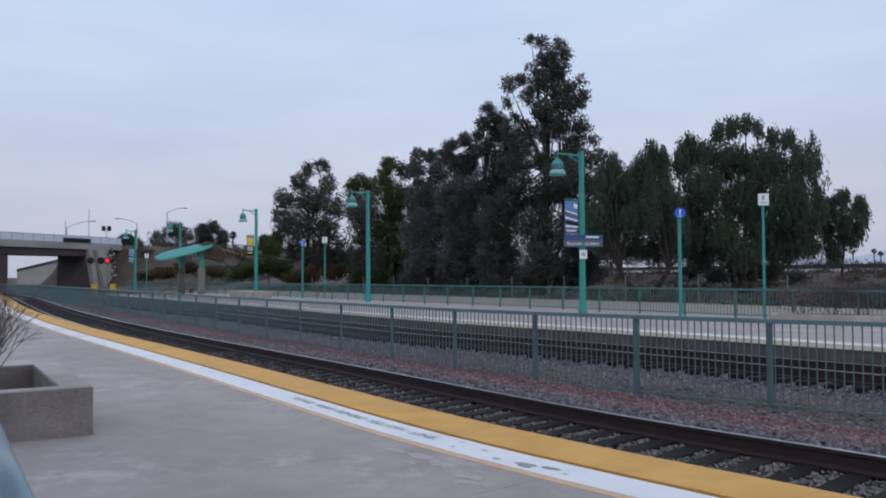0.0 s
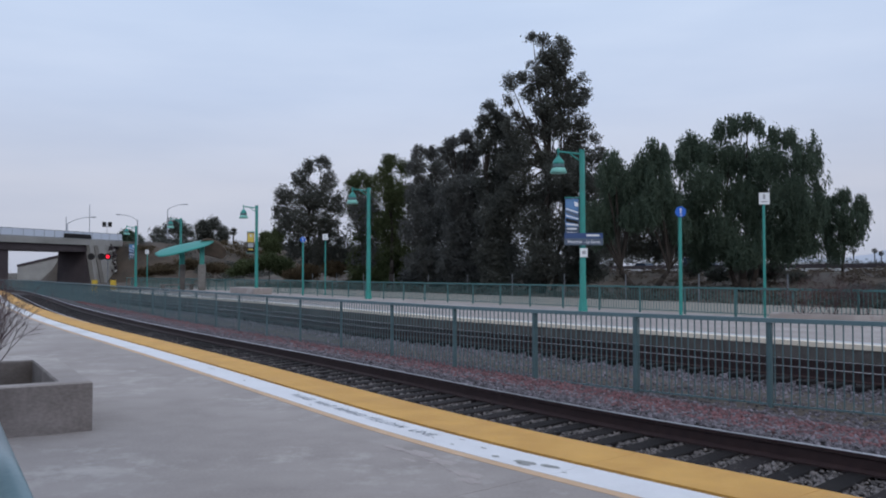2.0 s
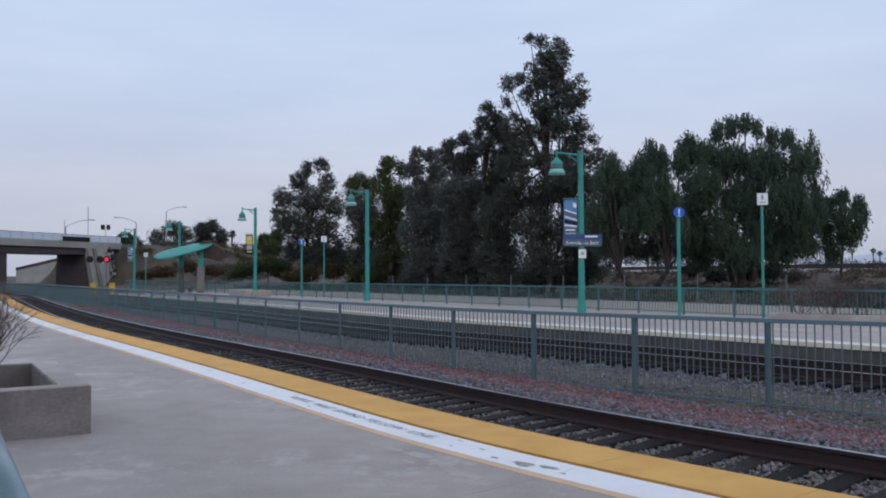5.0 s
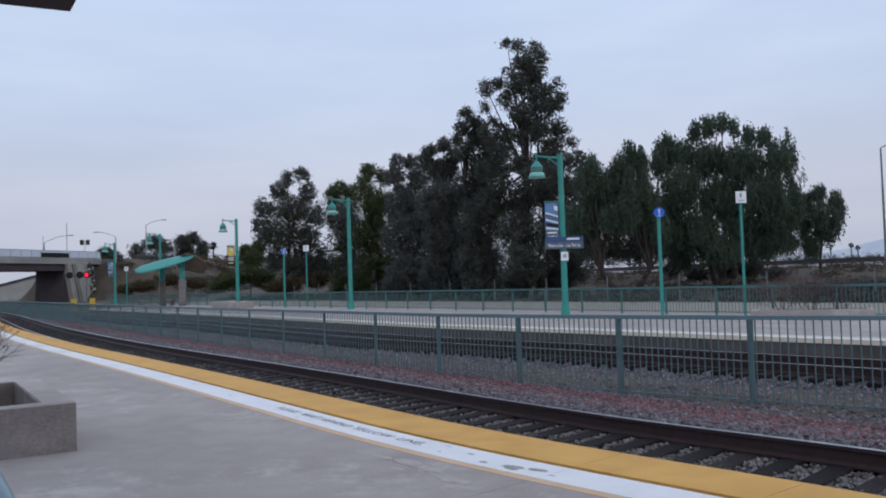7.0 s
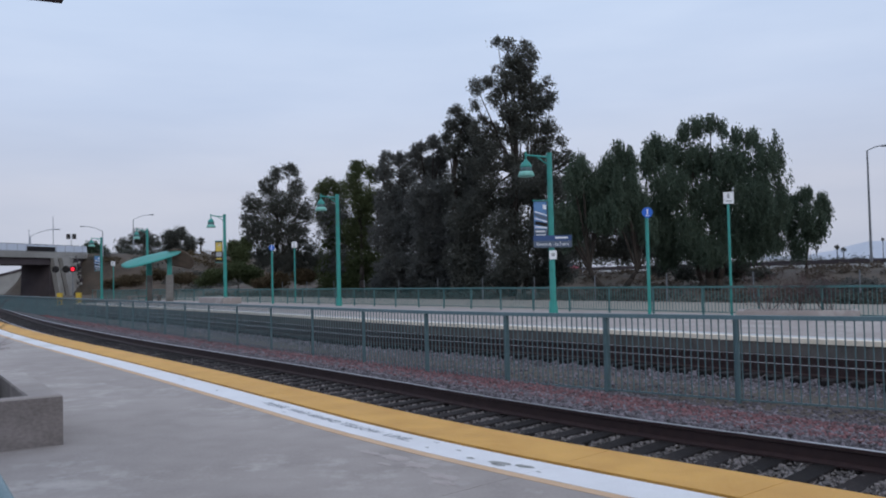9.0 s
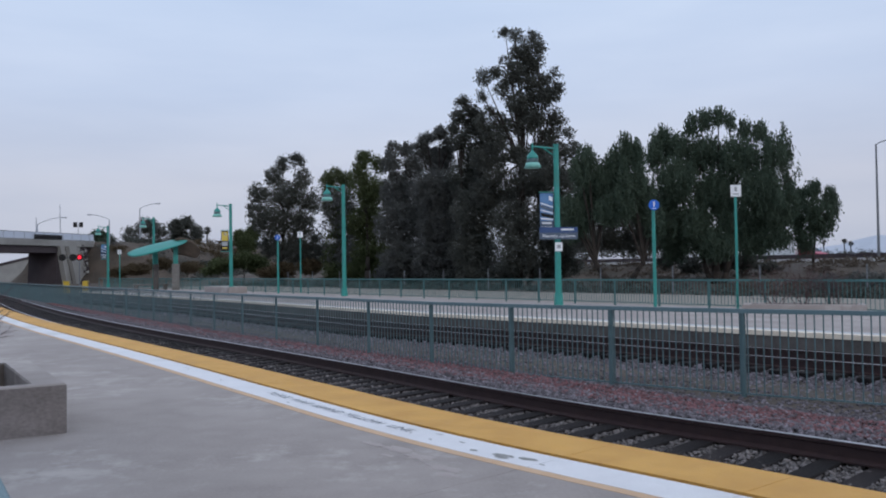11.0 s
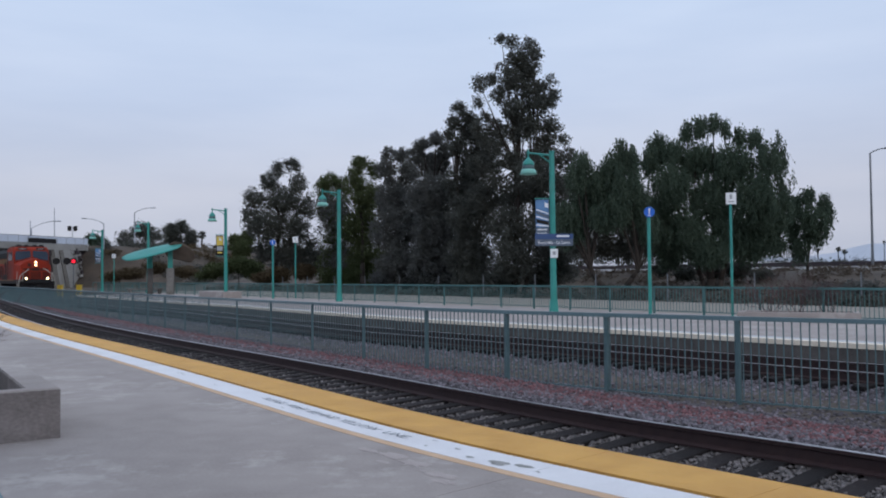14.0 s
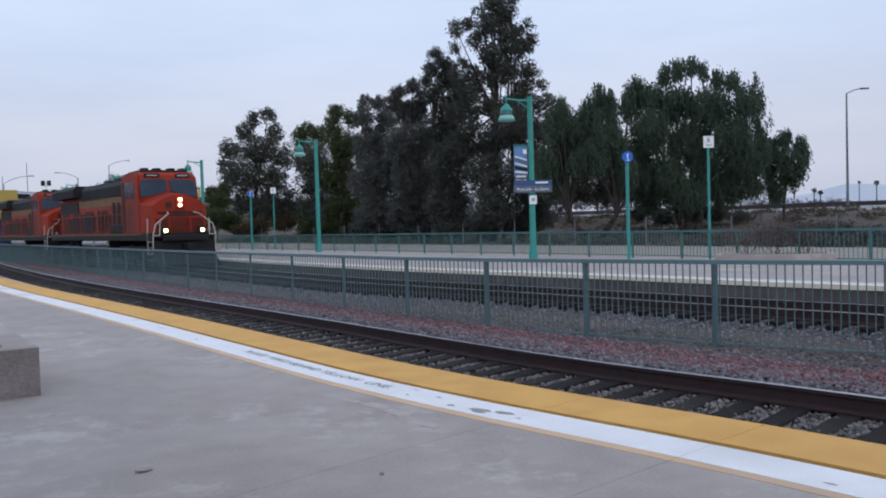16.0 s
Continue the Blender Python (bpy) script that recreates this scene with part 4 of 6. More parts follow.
# ---- tall road lamps ----
def road_lamp(p, height, reach, ang, label="tall galvanised road lamp with a curved arm", steel=None):
    steel = steel or HAZY
    lp = thing("street_lamp", label, "street lamp", Matrix.Translation(p) @ pose(0, 0, 0, 0, 0, ang), "road lamps")
    part("pole", rod(bmesh.new(), (0, 0, 0), (0, 0, height - reach * 0.3), 0.14, 0.08, 8), steel, lp)
    bm = bmesh.new()
    pts = [Vector((reach * k, 0, height - reach * 0.3 * (1 - k) ** 2)) for k in (0, 0.2, 0.45, 0.7, 1.0)]
    tube(bm, pts, 0.05, 6)
    part("arm", bm, steel, lp)
    part("lamp_head", box(bmesh.new(), reach - 0.25, reach + 0.55, -0.14, 0.14, height - 0.1, height + 0.06, bevel=0.03), steel, lp)
    return lp


road_lamp((44.5, 80.0, 0.5), 12.9, 1.7, 0, steel=GALV)
road_lamp((-60.4, 134.6, 6.5), 4.1, 3.8, 15, "curved-arm lamp on the road bridge")
road_lamp((-50.0, 152, 6.4), 7.6, 3, 8)
road_lamp((-51.8, 142, 6.2), 5.2, 3.0, 188)
for p, h in (((-59.4, 132.0, 6.5), 3.9), ((-57.4, 136.0, 6.5), 6.2)):
    mast = thing("mast", "thin pale mast on the road bridge", "mast", Matrix.Translation(p), "thin masts")
    part("pole", rod(bmesh.new(), (0, 0, 0), (0, 0, h), 0.07, 0.05, 6), HAZY, mast)

# ---- highway behind the trees ----
BARRIER = mat('pale_barrier', (0.58, 0.58, 0.59), (0.72, 0.72, 0.73), 0.8, 0.5, 10, 0.1)
hw = thing("highway", "raised highway with pale barrier and steel guard rail", "road", kind="structure")


def hwy(s, e, z):
    return back(s, e, z)


for name, e0, e1, z0, z1, m in (("carriageway", 50, 72, 1.0, 1.32, ASPHALT), ("barrier", 49.2, 49.6, 0.9, 1.88, BARRIER), ("guard_rail", 60, 60.2, 1.95, 2.4, BRIDGE_DARK)):
    bm = bmesh.new()
    ring = [hwy(-170, e0, 0), hwy(-170, e1, 0), hwy(118, e1, 0), hwy(118, e0, 0)]
    a = [bm.verts.new((p.x, p.y, z0)) for p in ring]
    b = [bm.verts.new((p.x, p.y, z1)) for p in ring]
    bm.faces.new(a)
    bm.faces.new(b)
    for k in range(4):
        bm.faces.new((a[k], a[(k + 1) % 4], b[(k + 1) % 4], b[k]))
    bmesh.ops.recalc_face_normals(bm, faces=bm.faces[:])
    part(name, bm, m, hw)
bm = bmesh.new()
for k in range(85):
    p = hwy(-138 + 3 * k, 60.1, 0)
    box(bm, p.x - 0.06, p.x + 0.06, p.y - 0.06, p.y + 0.06, 1.3, 2.0)
part("guard_posts", bm, BRIDGE_DARK, hw)["kind"] = "stuff"

# vehicles on the highway, x forward, wheels on z = 0
def tyres(parent, xs, half, r):
    for x in xs:
        for y in (-half, half):
            bm = bmesh.new()
            rod(bm, (x, y - 0.11, r), (x, y + 0.11, r), r, n=14)
            part("wheel", bm, LOCO_BLACK, parent, "black tyre")


def car(label, paint, length=4.5, tall=1.45, boxy=False):
    c = thing("car", label, "car", group="highway traffic")
    h = length / 2
    belt = tall * 0.62
    prof = [(-h, 0.3), (h, 0.3), (h, belt * 0.72), (h * 0.86, belt * 0.88), (h * 0.42, belt), (-h, belt)]
    bm = prism(bmesh.new(), prof, -0.88, 0.88, "y")
    bmesh.ops.bevel(bm, geom=bm.edges[:], offset=0.05, segments=2, affect="EDGES")
    part("body", bm, paint, c)
    back_ = -h * 0.97 if boxy else -h * 0.72
    bm = prism(bmesh.new(), [(back_, belt - 0.02), (h * 0.40, belt - 0.02), (h * 0.12, tall - 0.06), (back_ + (0.05 if boxy else 0.5), tall - 0.06)], -0.76, 0.76, "y")
    part("windows", bm, WINDSCREEN, c, "dark car windows")
    bm = prism(bmesh.new(), [(back_ + (0.0 if boxy else 0.45), tall - 0.07), (h * 0.14, tall - 0.07), (h * 0.06, tall), (back_ + (0.05 if boxy else 0.6), tall)], -0.74, 0.74, "y")
    part("roof", bm, paint, c)
    tyres(c, (-h * 0.62, h * 0.64), 0.78, 0.33)
    return c


def lorry(label, paint):
    c = thing("lorry", label, "truck", group="highway traffic")
    bm = prism(bmesh.new(), [(-2.5, 0.5), (0.0, 0.5), (0.0, 0.9), (-0.3, 1.2), (-1.0, 1.36), (-1.5, 1.82), (-2.5, 1.86)], -1.1, 1.1, "y")
    bmesh.ops.bevel(bm, geom=bm.edges[:], offset=0.06, segments=2, affect="EDGES")
    part("cab", bm, paint, c, "red sloping cab")
    part("windscreen", prism(bmesh.new(), [(-1.04, 1.42), (-1.00, 1.42), (-1.42, 1.80), (-1.46, 1.80)], -0.95, 0.95, "y"), WINDSCREEN, c, "dark windscreen")
    part("trailer", box(bmesh.new(), -16.0, -2.8, -1.25, 1.25, 0.9, 1.95, bevel=0.04), SIGN_WHITE, c, "long white trailer")
    part("chassis", box(bmesh.new(), -15.9, -0.5, -0.45, 0.45, 0.5, 0.88), LOCO_BLACK, c)
    tyres(c, (-14.6, -13.4, -3.4, -0.8), 1.0, 0.45)
    return c


CAR_RED = mat("red_car_paint", (0.34, 0.010, 0.045), (0.42, 0.016, 0.06), 0.35, 2, 30, 0.0)
CAR_BLACK = mat("black_car_paint", (0.012, 0.013, 0.018), (0.02, 0.022, 0.028), 0.35, 2, 30, 0.0)
CAR_NAVY = mat("navy_van_paint", (0.012, 0.022, 0.085), (0.018, 0.03, 0.11), 0.4, 2, 30, 0.0)
CAR_SILVER = mat("silver_car_paint", (0.34, 0.35, 0.37), (0.42, 0.43, 0.45), 0.35, 2, 30, 0.0, metal=0.4)
# each vehicle: when it passes 23.5 m along the highway, its lane and its speed
TRAFFIC = [(car("red car driving on the highway", CAR_RED), 3.0, 63.0, 13.0), (car("black car driving on the highway", CAR_BLACK), 3.22, 67.0, 13.0),
           (car("tall dark blue van driving on the highway", CAR_NAVY, 6.2, 2.0, True), 3.55, 63.0, 13.0), (car("silver car driving on the highway", CAR_SILVER), 3.92, 67.0, 13.0),
           (car("dark car driving on the highway", CAR_BLACK), 4.3, 63.0, 13.0)]
LORRY = lorry("red lorry pulling a long white trailer", CAR_RED)

# chain-link posts between the platform and the trees
for k in range(14):
    p = back(-16 + k * 5.2, 13.0, 0)
    cp = thing("fence_post", "thin grey fence post in the weeds", "post", Matrix.Translation((p.x, p.y, -0.3)), "fence posts")
    part("post", rod(bmesh.new(), (0, 0, 0), (0, 0, 1.75), 0.035, n=6), GALV, cp)

# ---- hills ----
bm = bmesh.new()
prev = None
for k in range(61):
    a = radians(-20 + k * 1.0)
    x, y = 2400 * math.sin(a), 2400 * math.cos(a)
    hgt = max(0, 72 * math.exp(-((k - 50) / 5) ** 2) + 66 * math.exp(-((k - 60) / 5) ** 2) + 12 * math.exp(-((k - 43) / 6) ** 2) + 9 * noise.noise(Vector((k * 0.5, 0, 0))))
    cur = (bm.verts.new((x, y, -2)), bm.verts.new((x * 1.15, y * 1.15, hgt)), bm.verts.new((x * 1.3, y * 1.3, -2)))
    if prev:
        bm.faces.new((prev[0], cur[0], cur[1], prev[1]))
        bm.faces.new((prev[1], cur[1], cur[2], prev[2]))
    prev = cur
tagged(part("hills", bm, HILL), "hazy blue hills on the horizon", "hills", kind="structure")


# ---- trees ----
def leaves(blobs, n, size, droop, seed, flat=1.0, gap=0.0):
    """Small leaf sprays through a set of clumps (x, y, z, radius, radius up): loose tufts, or hanging strands where droop is high."""
    rng = np.random.default_rng(seed)
    B0 = np.array(blobs)
    vol = (B0[:, 3] * B0[:, 3] * B0[:, 4]) ** 0.72
    per = 9 if droop > 0.7 else 11
    m = n // per
    B = B0[rng.choice(len(blobs), m, p=vol / vol.sum())]
    v = rng.normal(size=(m, 3))
    v /= np.linalg.norm(v, axis=1)[:, None]
    r = rng.uniform(0.1, 1.0, m) ** 0.5 * rng.uniform(0.85, 1.08, m)
    c = B[:, :3] + v * r[:, None] * np.stack([B[:, 3], B[:, 3], B[:, 4]], 1) * 0.93
    keep = np.array([noise.noise(Vector((p[0] * 0.9, p[1] * 0.9, p[2] * 0.7 + seed))) > -0.34 + gap - 0.3 * (1 - q) for p, q in zip(c, r)])
    c = c[keep]
    m = len(c)
    tuft = size * 1.5
    if droop > 0.7:
        # strands: leaves strung below one another, swaying a little
        step = size * rng.uniform(0.45, 0.8, m)
        k = np.arange(per)[None, :, None]
        sway = rng.normal(0, 0.2, (m, 1, 3)) * np.array([1, 1, 0])
        pts = c[:, None] + (np.array([0, 0, -1.0]) + sway) * k * step[:, None, None] + rng.normal(0, size * 0.22, (m, per, 3))
        pts[:, :, 2] += (step * per * 0.45)[:, None]
    else:
        pts = c[:, None] + rng.normal(0, tuft * 0.5, (m, per, 3)) * np.array([1, 1, 0.8])
    c = pts.reshape(-1, 3)
    n = len(c)
    L = size * rng.uniform(0.55, 1.3, n)
    wdt = L * rng.uniform(0.16, 0.34, n)
    a = rng.uniform(0, 2 * np.pi, n)
    down = np.stack([np.cos(a) * (1 - droop), np.sin(a) * (1 - droop), -droop + rng.normal(0, 0.45, n) * (1 - droop)], 1)
    down /= np.linalg.norm(down, axis=1)[:, None]
    side = np.cross(down, rng.normal(size=(n, 3)))
    side /= np.linalg.norm(side, axis=1)[:, None]
    V = np.stack([c - down * L[:, None] / 2, c + side * wdt[:, None], c + down * L[:, None] / 2, c - side * wdt[:, None]], 1).reshape(-1, 3)
    return V, np.arange(4 * n).reshape(-1, 4)


def fast_mesh(name, V, F, material, parent):
    me = bpy.data.meshes.new(name)
    k = F.shape[1]
    me.vertices.add(len(V))
    me.vertices.foreach_set("co", V.astype(np.float32).ravel())
    me.loops.add(F.size)
    me.loops.foreach_set("vertex_index", F.astype(np.int32).ravel())
    me.polygons.add(len(F))
    me.polygons.foreach_set("loop_start", np.arange(0, F.size, k, dtype=np.int32))
    me.update(calc_edges=True)
    me.materials.append(material)
    ob = new(name, me)
    ob.parent = parent
    return ob


def tree(px, dist, label, category, blobs, material, n, size, droop, seed, trunks, bark=BARK, gap=0.0, group=""):
    """A tree at a bearing (tangent across) and distance; clumps are given across and up, in metres, from its foot."""
    a = math.atan(px)
    x, y = dist * px, dist
    z = height(x, y) - 0.05
    t = thing("tree", label, category, Matrix.Translation((x, y, z)) @ pose(0, 0, 0, 0, 0, -math.degrees(a)), group)
    random.seed(seed)
    for (x0, x1, h, r) in trunks:
        bm = bmesh.new()
        pts = [Vector((x0 + (x1 - x0) * k ** 0.8 + random.gauss(0, 0.06), random.gauss(0, 0.15) * k, h * k)) for k in (0, 0.15, 0.3, 0.5, 0.75, 1.0)]
        for i in range(5):
            rod(bm, pts[i], pts[i + 1], r * (1 - 0.16 * i), r * (1 - 0.16 * (i + 1)), 8)
        part("trunk", bm, bark, t, "", True)
    full = []
    for i, (bx, bz, br, bh) in enumerate(blobs):
        dy = random.uniform(-0.9, 0.9) * br
        full.append((bx, dy, bz - z, br, bh))
        # limb towards the clump
        src = min(trunks, key=lambda tr: abs(tr[1] - bx))
        foot = Vector((src[1] * 0.8 + src[0] * 0.2, 0, src[2] * random.uniform(0.55, 0.95)))
        lb = bmesh.new()
        mid = foot.lerp(Vector((bx, dy, bz - z)), 0.5) + Vector((0, 0, 0.25))
        rod(lb, foot, mid, src[3] * 0.3, src[3] * 0.2, 6)
        rod(lb, mid, (bx, dy, bz - z), src[3] * 0.2, src[3] * 0.07, 6)
        part("limb", lb, bark, t)
    V, F = leaves(full, int(n * 1.3), size * 0.84, droop, seed, gap=gap)
    fast_mesh("crown", V, F, material, t)
    return t


TREES = [
    (-0.1640, 95, "tall dark grey-green gum tree behind the platform", "tree", LEAF_DARK, 39600, 0.26, 0.45, 11,
     [(0.32, 13.44, 0.89, 1.02), (1.92, 13.95, 1.15, 1.15), (-0.64, 12.16, 1.28, 1.4), (2.55, 11.84, 1.15, 1.66), (-2.23, 10.24, 1.4, 1.4), (0.64, 9.92, 2.3, 1.92), (3.19, 9.29, 1.4, 1.92), (-1.28, 7.05, 2.17, 2.17), (1.92, 6.73, 2.3, 2.3), (-2.87, 8.01, 1.15, 1.79), (1.28, 3.86, 2.55, 2.17), (3.83, 3.86, 1.66, 2.55), (-1.28, 4.5, 1.53, 1.66)],
     [(0, 0.4, 9, 0.3)], BARK, 0.1),
    (-0.0968, 92, "bushy green tree in a row behind the platform", "tree", LEAF_OLIVE, 22000, 0.26, 0.4, 12,
     [(0, 11.7, 1.48, 0.99), (-1.11, 10.9, 1.11, 1.24), (1.24, 10.9, 1.24, 1.36), (0, 8.73, 2.1, 2.1), (0.62, 5.64, 2.23, 2.47), (0, 2.55, 2.23, 2.1), (0.31, 1.19, 2.47, 1.36)],
     [(0, 0, 8, 0.3)], BARK, 0),
    (-0.0612, 85, "bushy green tree in a row behind the platform", "tree", LEAF_OLIVE, 28600, 0.248, 0.4, 13,
     [(-0.17, 12.64, 1.03, 1.03), (1.09, 12.19, 0.8, 1.14), (-0.74, 11.04, 1.03, 1.49), (0.4, 9.33, 1.83, 1.94), (-0.17, 6.47, 2.06, 2.28), (0.4, 3.33, 2.17, 2.51), (-0.17, 1.33, 2.28, 1.6)],
     [(0, 0, 9, 0.3)], BARK, 0),
    (-0.0215, 75, "dense dark tree in a row behind the platform", "tree", LEAF_GREY, 39600, 0.236, 0.45, 14,
     [(-0.6, 12.35, 0.71, 0.71), (0.66, 12.2, 0.91, 0.81), (-0.86, 10.94, 1.11, 1.21), (1.16, 10.68, 1.21, 1.21), (-0.1, 8.41, 2.02, 2.02), (-0.35, 5.39, 2.22, 2.32), (0.15, 2.62, 2.32, 2.12), (1.92, 5.89, 1.51, 2.52), (-0.86, 1.11, 1.81, 1.31), (1.41, 0.96, 1.81, 1.21)],
     [(0, 0.3, 9, 0.3)], BARK, 0),
    (0.0228, 70, "dense dark tree in a row behind the platform", "tree", LEAF_GREY, 41800, 0.236, 0.45, 15,
     [(-0.85, 12.43, 0.75, 0.66), (0.33, 12.76, 0.71, 0.66), (1.27, 11.96, 0.85, 0.85), (-1.32, 11.49, 0.85, 0.85), (0.09, 10.78, 1.69, 1.32), (-0.14, 7.96, 2.16, 2.07), (0.33, 5.14, 2.26, 2.35), (-0.14, 2.41, 2.26, 1.88), (0.56, 1, 1.88, 1.13)],
     [(0, 0, 10, 0.3)], BARK, 0),
    (0.0591, 66, "grey-green gum tree in a row behind the platform", "tree", LEAF_DARK, 41800, 0.223, 0.45, 16,
     [(-0.31, 14.6, 0.62, 0.62), (0.27, 13.89, 0.8, 0.62), (-0.62, 13.45, 0.67, 0.71), (0.58, 12.83, 0.98, 0.89), (-0.44, 11.81, 1.06, 1.06), (0.8, 10.48, 1.42, 1.51), (-0.09, 8.48, 1.77, 1.95), (0.58, 5.82, 2.04, 2.22), (0.35, 2.94, 2.04, 2.04), (0.58, 1.12, 1.77, 1.15), (0.95, 13.5, 0.75, 0.75), (1.35, 12.1, 0.95, 0.9), (1.7, 10.6, 1.05, 1.05), (-1.0, 12.6, 0.6, 0.7)],
     [(0, -0.6, 11, 0.3), (0.8, 1.4, 6, 0.18)], BARK, 0),
    (0.1237, 62, "very tall narrow gum tree with airy dark foliage", "tree", LEAF_DARK, 74800, 0.223, 0.5, 17,
     [(-1, 19.23, 0.5, 0.42), (-0.25, 18.81, 0.58, 0.58), (0.92, 18.56, 0.83, 0.71), (1.46, 17.73, 0.62, 0.67), (0.08, 17.64, 0.92, 0.75), (-0.96, 16.89, 0.5, 0.58), (0.92, 16.73, 1.08, 0.83), (-2.62, 15.56, 0.71, 0.83), (-1.79, 15.98, 0.58, 0.58), (-1.17, 14.81, 0.83, 0.83), (0.17, 15.56, 1, 0.92), (1.75, 15.56, 0.83, 0.83), (2.67, 15.98, 0.42, 0.5), (2.92, 14.81, 0.5, 0.58), (1.96, 13.98, 1.08, 0.83), (-2.83, 14.31, 0.5, 0.58), (-2.21, 13.27, 0.58, 0.58), (-0.12, 13.69, 1.08, 0.92), (-1.58, 12.44, 0.83, 0.75), (0.92, 12.23, 1.25, 1), (2.58, 12.44, 0.92, 0.92), (3.42, 11.39, 0.58, 0.58), (-1.79, 10.89, 0.83, 0.83), (-0.12, 9.94, 0.83, 0.83), (1.54, 10.14, 1.5, 1.25), (3.42, 9.94, 1.08, 1.08), (-0.33, 7.44, 1.83, 1.83), (2.38, 7.44, 1.92, 1.83), (-1.79, 8.69, 1.08, 1.25), (-2.62, 7.23, 1.42, 1.67), (-0.75, 4.73, 1.92, 2), (1.96, 4.73, 1.92, 2), (-0.33, 2.44, 2, 1.67), (2.58, 2.64, 1.75, 1.67), (-0.96, 1.14, 1.83, 1), (1.75, 1.23, 1.83, 1), (3.42, 1.48, 1.25, 1), (0.71, 16.81, 1.25, 1.25), (1.33, 14.52, 1.42, 1.25), (-0.54, 15.98, 0.92, 1), (0.71, 13.06, 1.5, 1.25), (-0.75, 11.6, 1.25, 1.17), (1.33, 8.48, 2.08, 1.67), (-2.4, 11.6, 0.95, 0.95), (-1.0, 10.2, 1.2, 1.1), (-2.7, 9.7, 1.15, 1.1), (-2.9, 12.5, 0.6, 0.6), (2.3, 11.2, 1.0, 1.0)],
     [(-0.3, 0.3, 12, 0.3), (0.4, 1.4, 8, 0.2)], BARK, 0.06),
    (0.2359, 55, "spreading pepper tree with dark forked trunks", "tree", LEAF_GREEN, 37800, 0.216, 0.8, 18,
     [(-1.66, 8.62, 0.89, 0.74), (-2.22, 7.7, 0.74, 0.96), (0.74, 9.47, 0.59, 0.59), (1.29, 8.8, 0.81, 0.81), (0.18, 8.44, 0.96, 0.89), (-0.55, 7.33, 1.33, 1.11), (1.11, 7.14, 1.18, 1.26), (-1.66, 5.85, 1.26, 1.63), (2.03, 5.48, 1.03, 1.48), (0.37, 5.48, 1.26, 1.11), (-2.3, 4.6, 1.0, 1.2), (2.5, 4.4, 0.8, 1.0), (-0.55, 5.0, 0.96, 0.7), (-2.9, 4.2, 0.8, 1.0), (-2.9, 5.3, 0.8, 0.9), (1.0, 6.2, 1.2, 1.0)],
     [(0.2, -1.7, 2.5, 0.36), (0.3, 2.15, 2.6, 0.34)], BARK, 0),
    (0.3602, 57, "large weeping pepper tree with dense drooping foliage", "tree", LEAF_GREEN, 86400, 0.216, 0.85, 19,
     [(-0.77, 11.52, 0.69, 0.54), (0.19, 11.6, 0.61, 0.46), (0.96, 11.14, 0.69, 0.54), (-1.61, 11.06, 0.54, 0.69), (-3.37, 10.52, 0.61, 0.54), (-4.02, 10.14, 0.46, 0.61), (-2.68, 9.64, 1.3, 1), (1.84, 10.75, 0.61, 0.54), (2.87, 10.45, 0.69, 0.61), (4.14, 9.99, 0.46, 0.77), (4.6, 9.07, 0.31, 0.77), (5.06, 7.54, 0.31, 0.69), (-4.02, 9.07, 0.77, 1.07), (-0.77, 9.07, 1.76, 1.38), (1.53, 8.69, 1.69, 1.46), (3.45, 8.69, 1.15, 1.3), (4.41, 7.92, 0.54, 1.07), (-2.68, 7.15, 1.69, 1.69), (0, 6.39, 1.84, 1.92), (2.68, 6.2, 1.69, 1.84), (-3.45, 4.85, 1.23, 1.92), (-1.72, 4.09, 1.69, 1.84), (0.96, 3.9, 1.69, 1.76), (3.26, 4.09, 1.46, 1.69), (4.6, 5.24, 0.77, 1.46), (-2.87, 2.75, 1.07, 1), (-0.38, 2.75, 1.53, 0.92), (2.3, 2.94, 1.38, 1)],
     [(-0.2, 0.2, 6, 0.34), (0.3, 1.3, 5.5, 0.25), (-0.5, -1.6, 5, 0.22)], BARK, 0.1),
    (0.4745, 60, "small weeping pepper tree at the end of the row", "tree", LEAF_GREEN, 21600, 0.204, 0.88, 20,
     [(0.2, 6.72, 0.65, 0.52), (1.21, 6.16, 0.56, 0.73), (0.6, 7.04, 0.4, 0.4), (1.61, 5.63, 0.32, 0.97), (-0.81, 6.16, 0.65, 0.73), (-1.41, 7.04, 0.48, 0.81), (0, 5.23, 1.05, 1.05), (1.21, 4.62, 0.48, 1.21), (-1.01, 4.42, 0.73, 1.37), (0.4, 3.82, 0.81, 1.21), (-1.61, 3.82, 0.56, 1.37), (-0.4, 3.01, 0.81, 0.97), (-2.3, 5.4, 0.75, 1.3), (-2.2, 3.6, 0.7, 1.1)],
     [(0.0, 0.2, 4, 0.13)], BARK, 0.2),
    (0.2191, 80, "dark trees behind the pepper trees", "tree", LEAF_DARK, 42000, 0.26, 0.45, 42,
     [(-2.15, 9.95, 2.15, 1.83), (0, 9.14, 2.15, 1.83), (-1.61, 6.72, 2.37, 2.15), (1.61, 6.45, 2.15, 1.94), (3.76, 8.33, 1.94, 2.15), (4.03, 5.65, 1.83, 1.83), (5.65, 6.72, 1.61, 2.15), (-2.4, 4.5, 2.2, 1.8), (0.4, 4.4, 2.2, 1.8), (2.8, 4.3, 2.0, 1.7), (5.2, 4.4, 1.9, 1.8)],
     [(-3.6, -3.2, 6, 0.3)], BARK, 0.1),
    (0.0376, 88, "dark gum trees behind the front row", "tree", LEAF_GREY, 39600, 0.279, 0.45, 43,
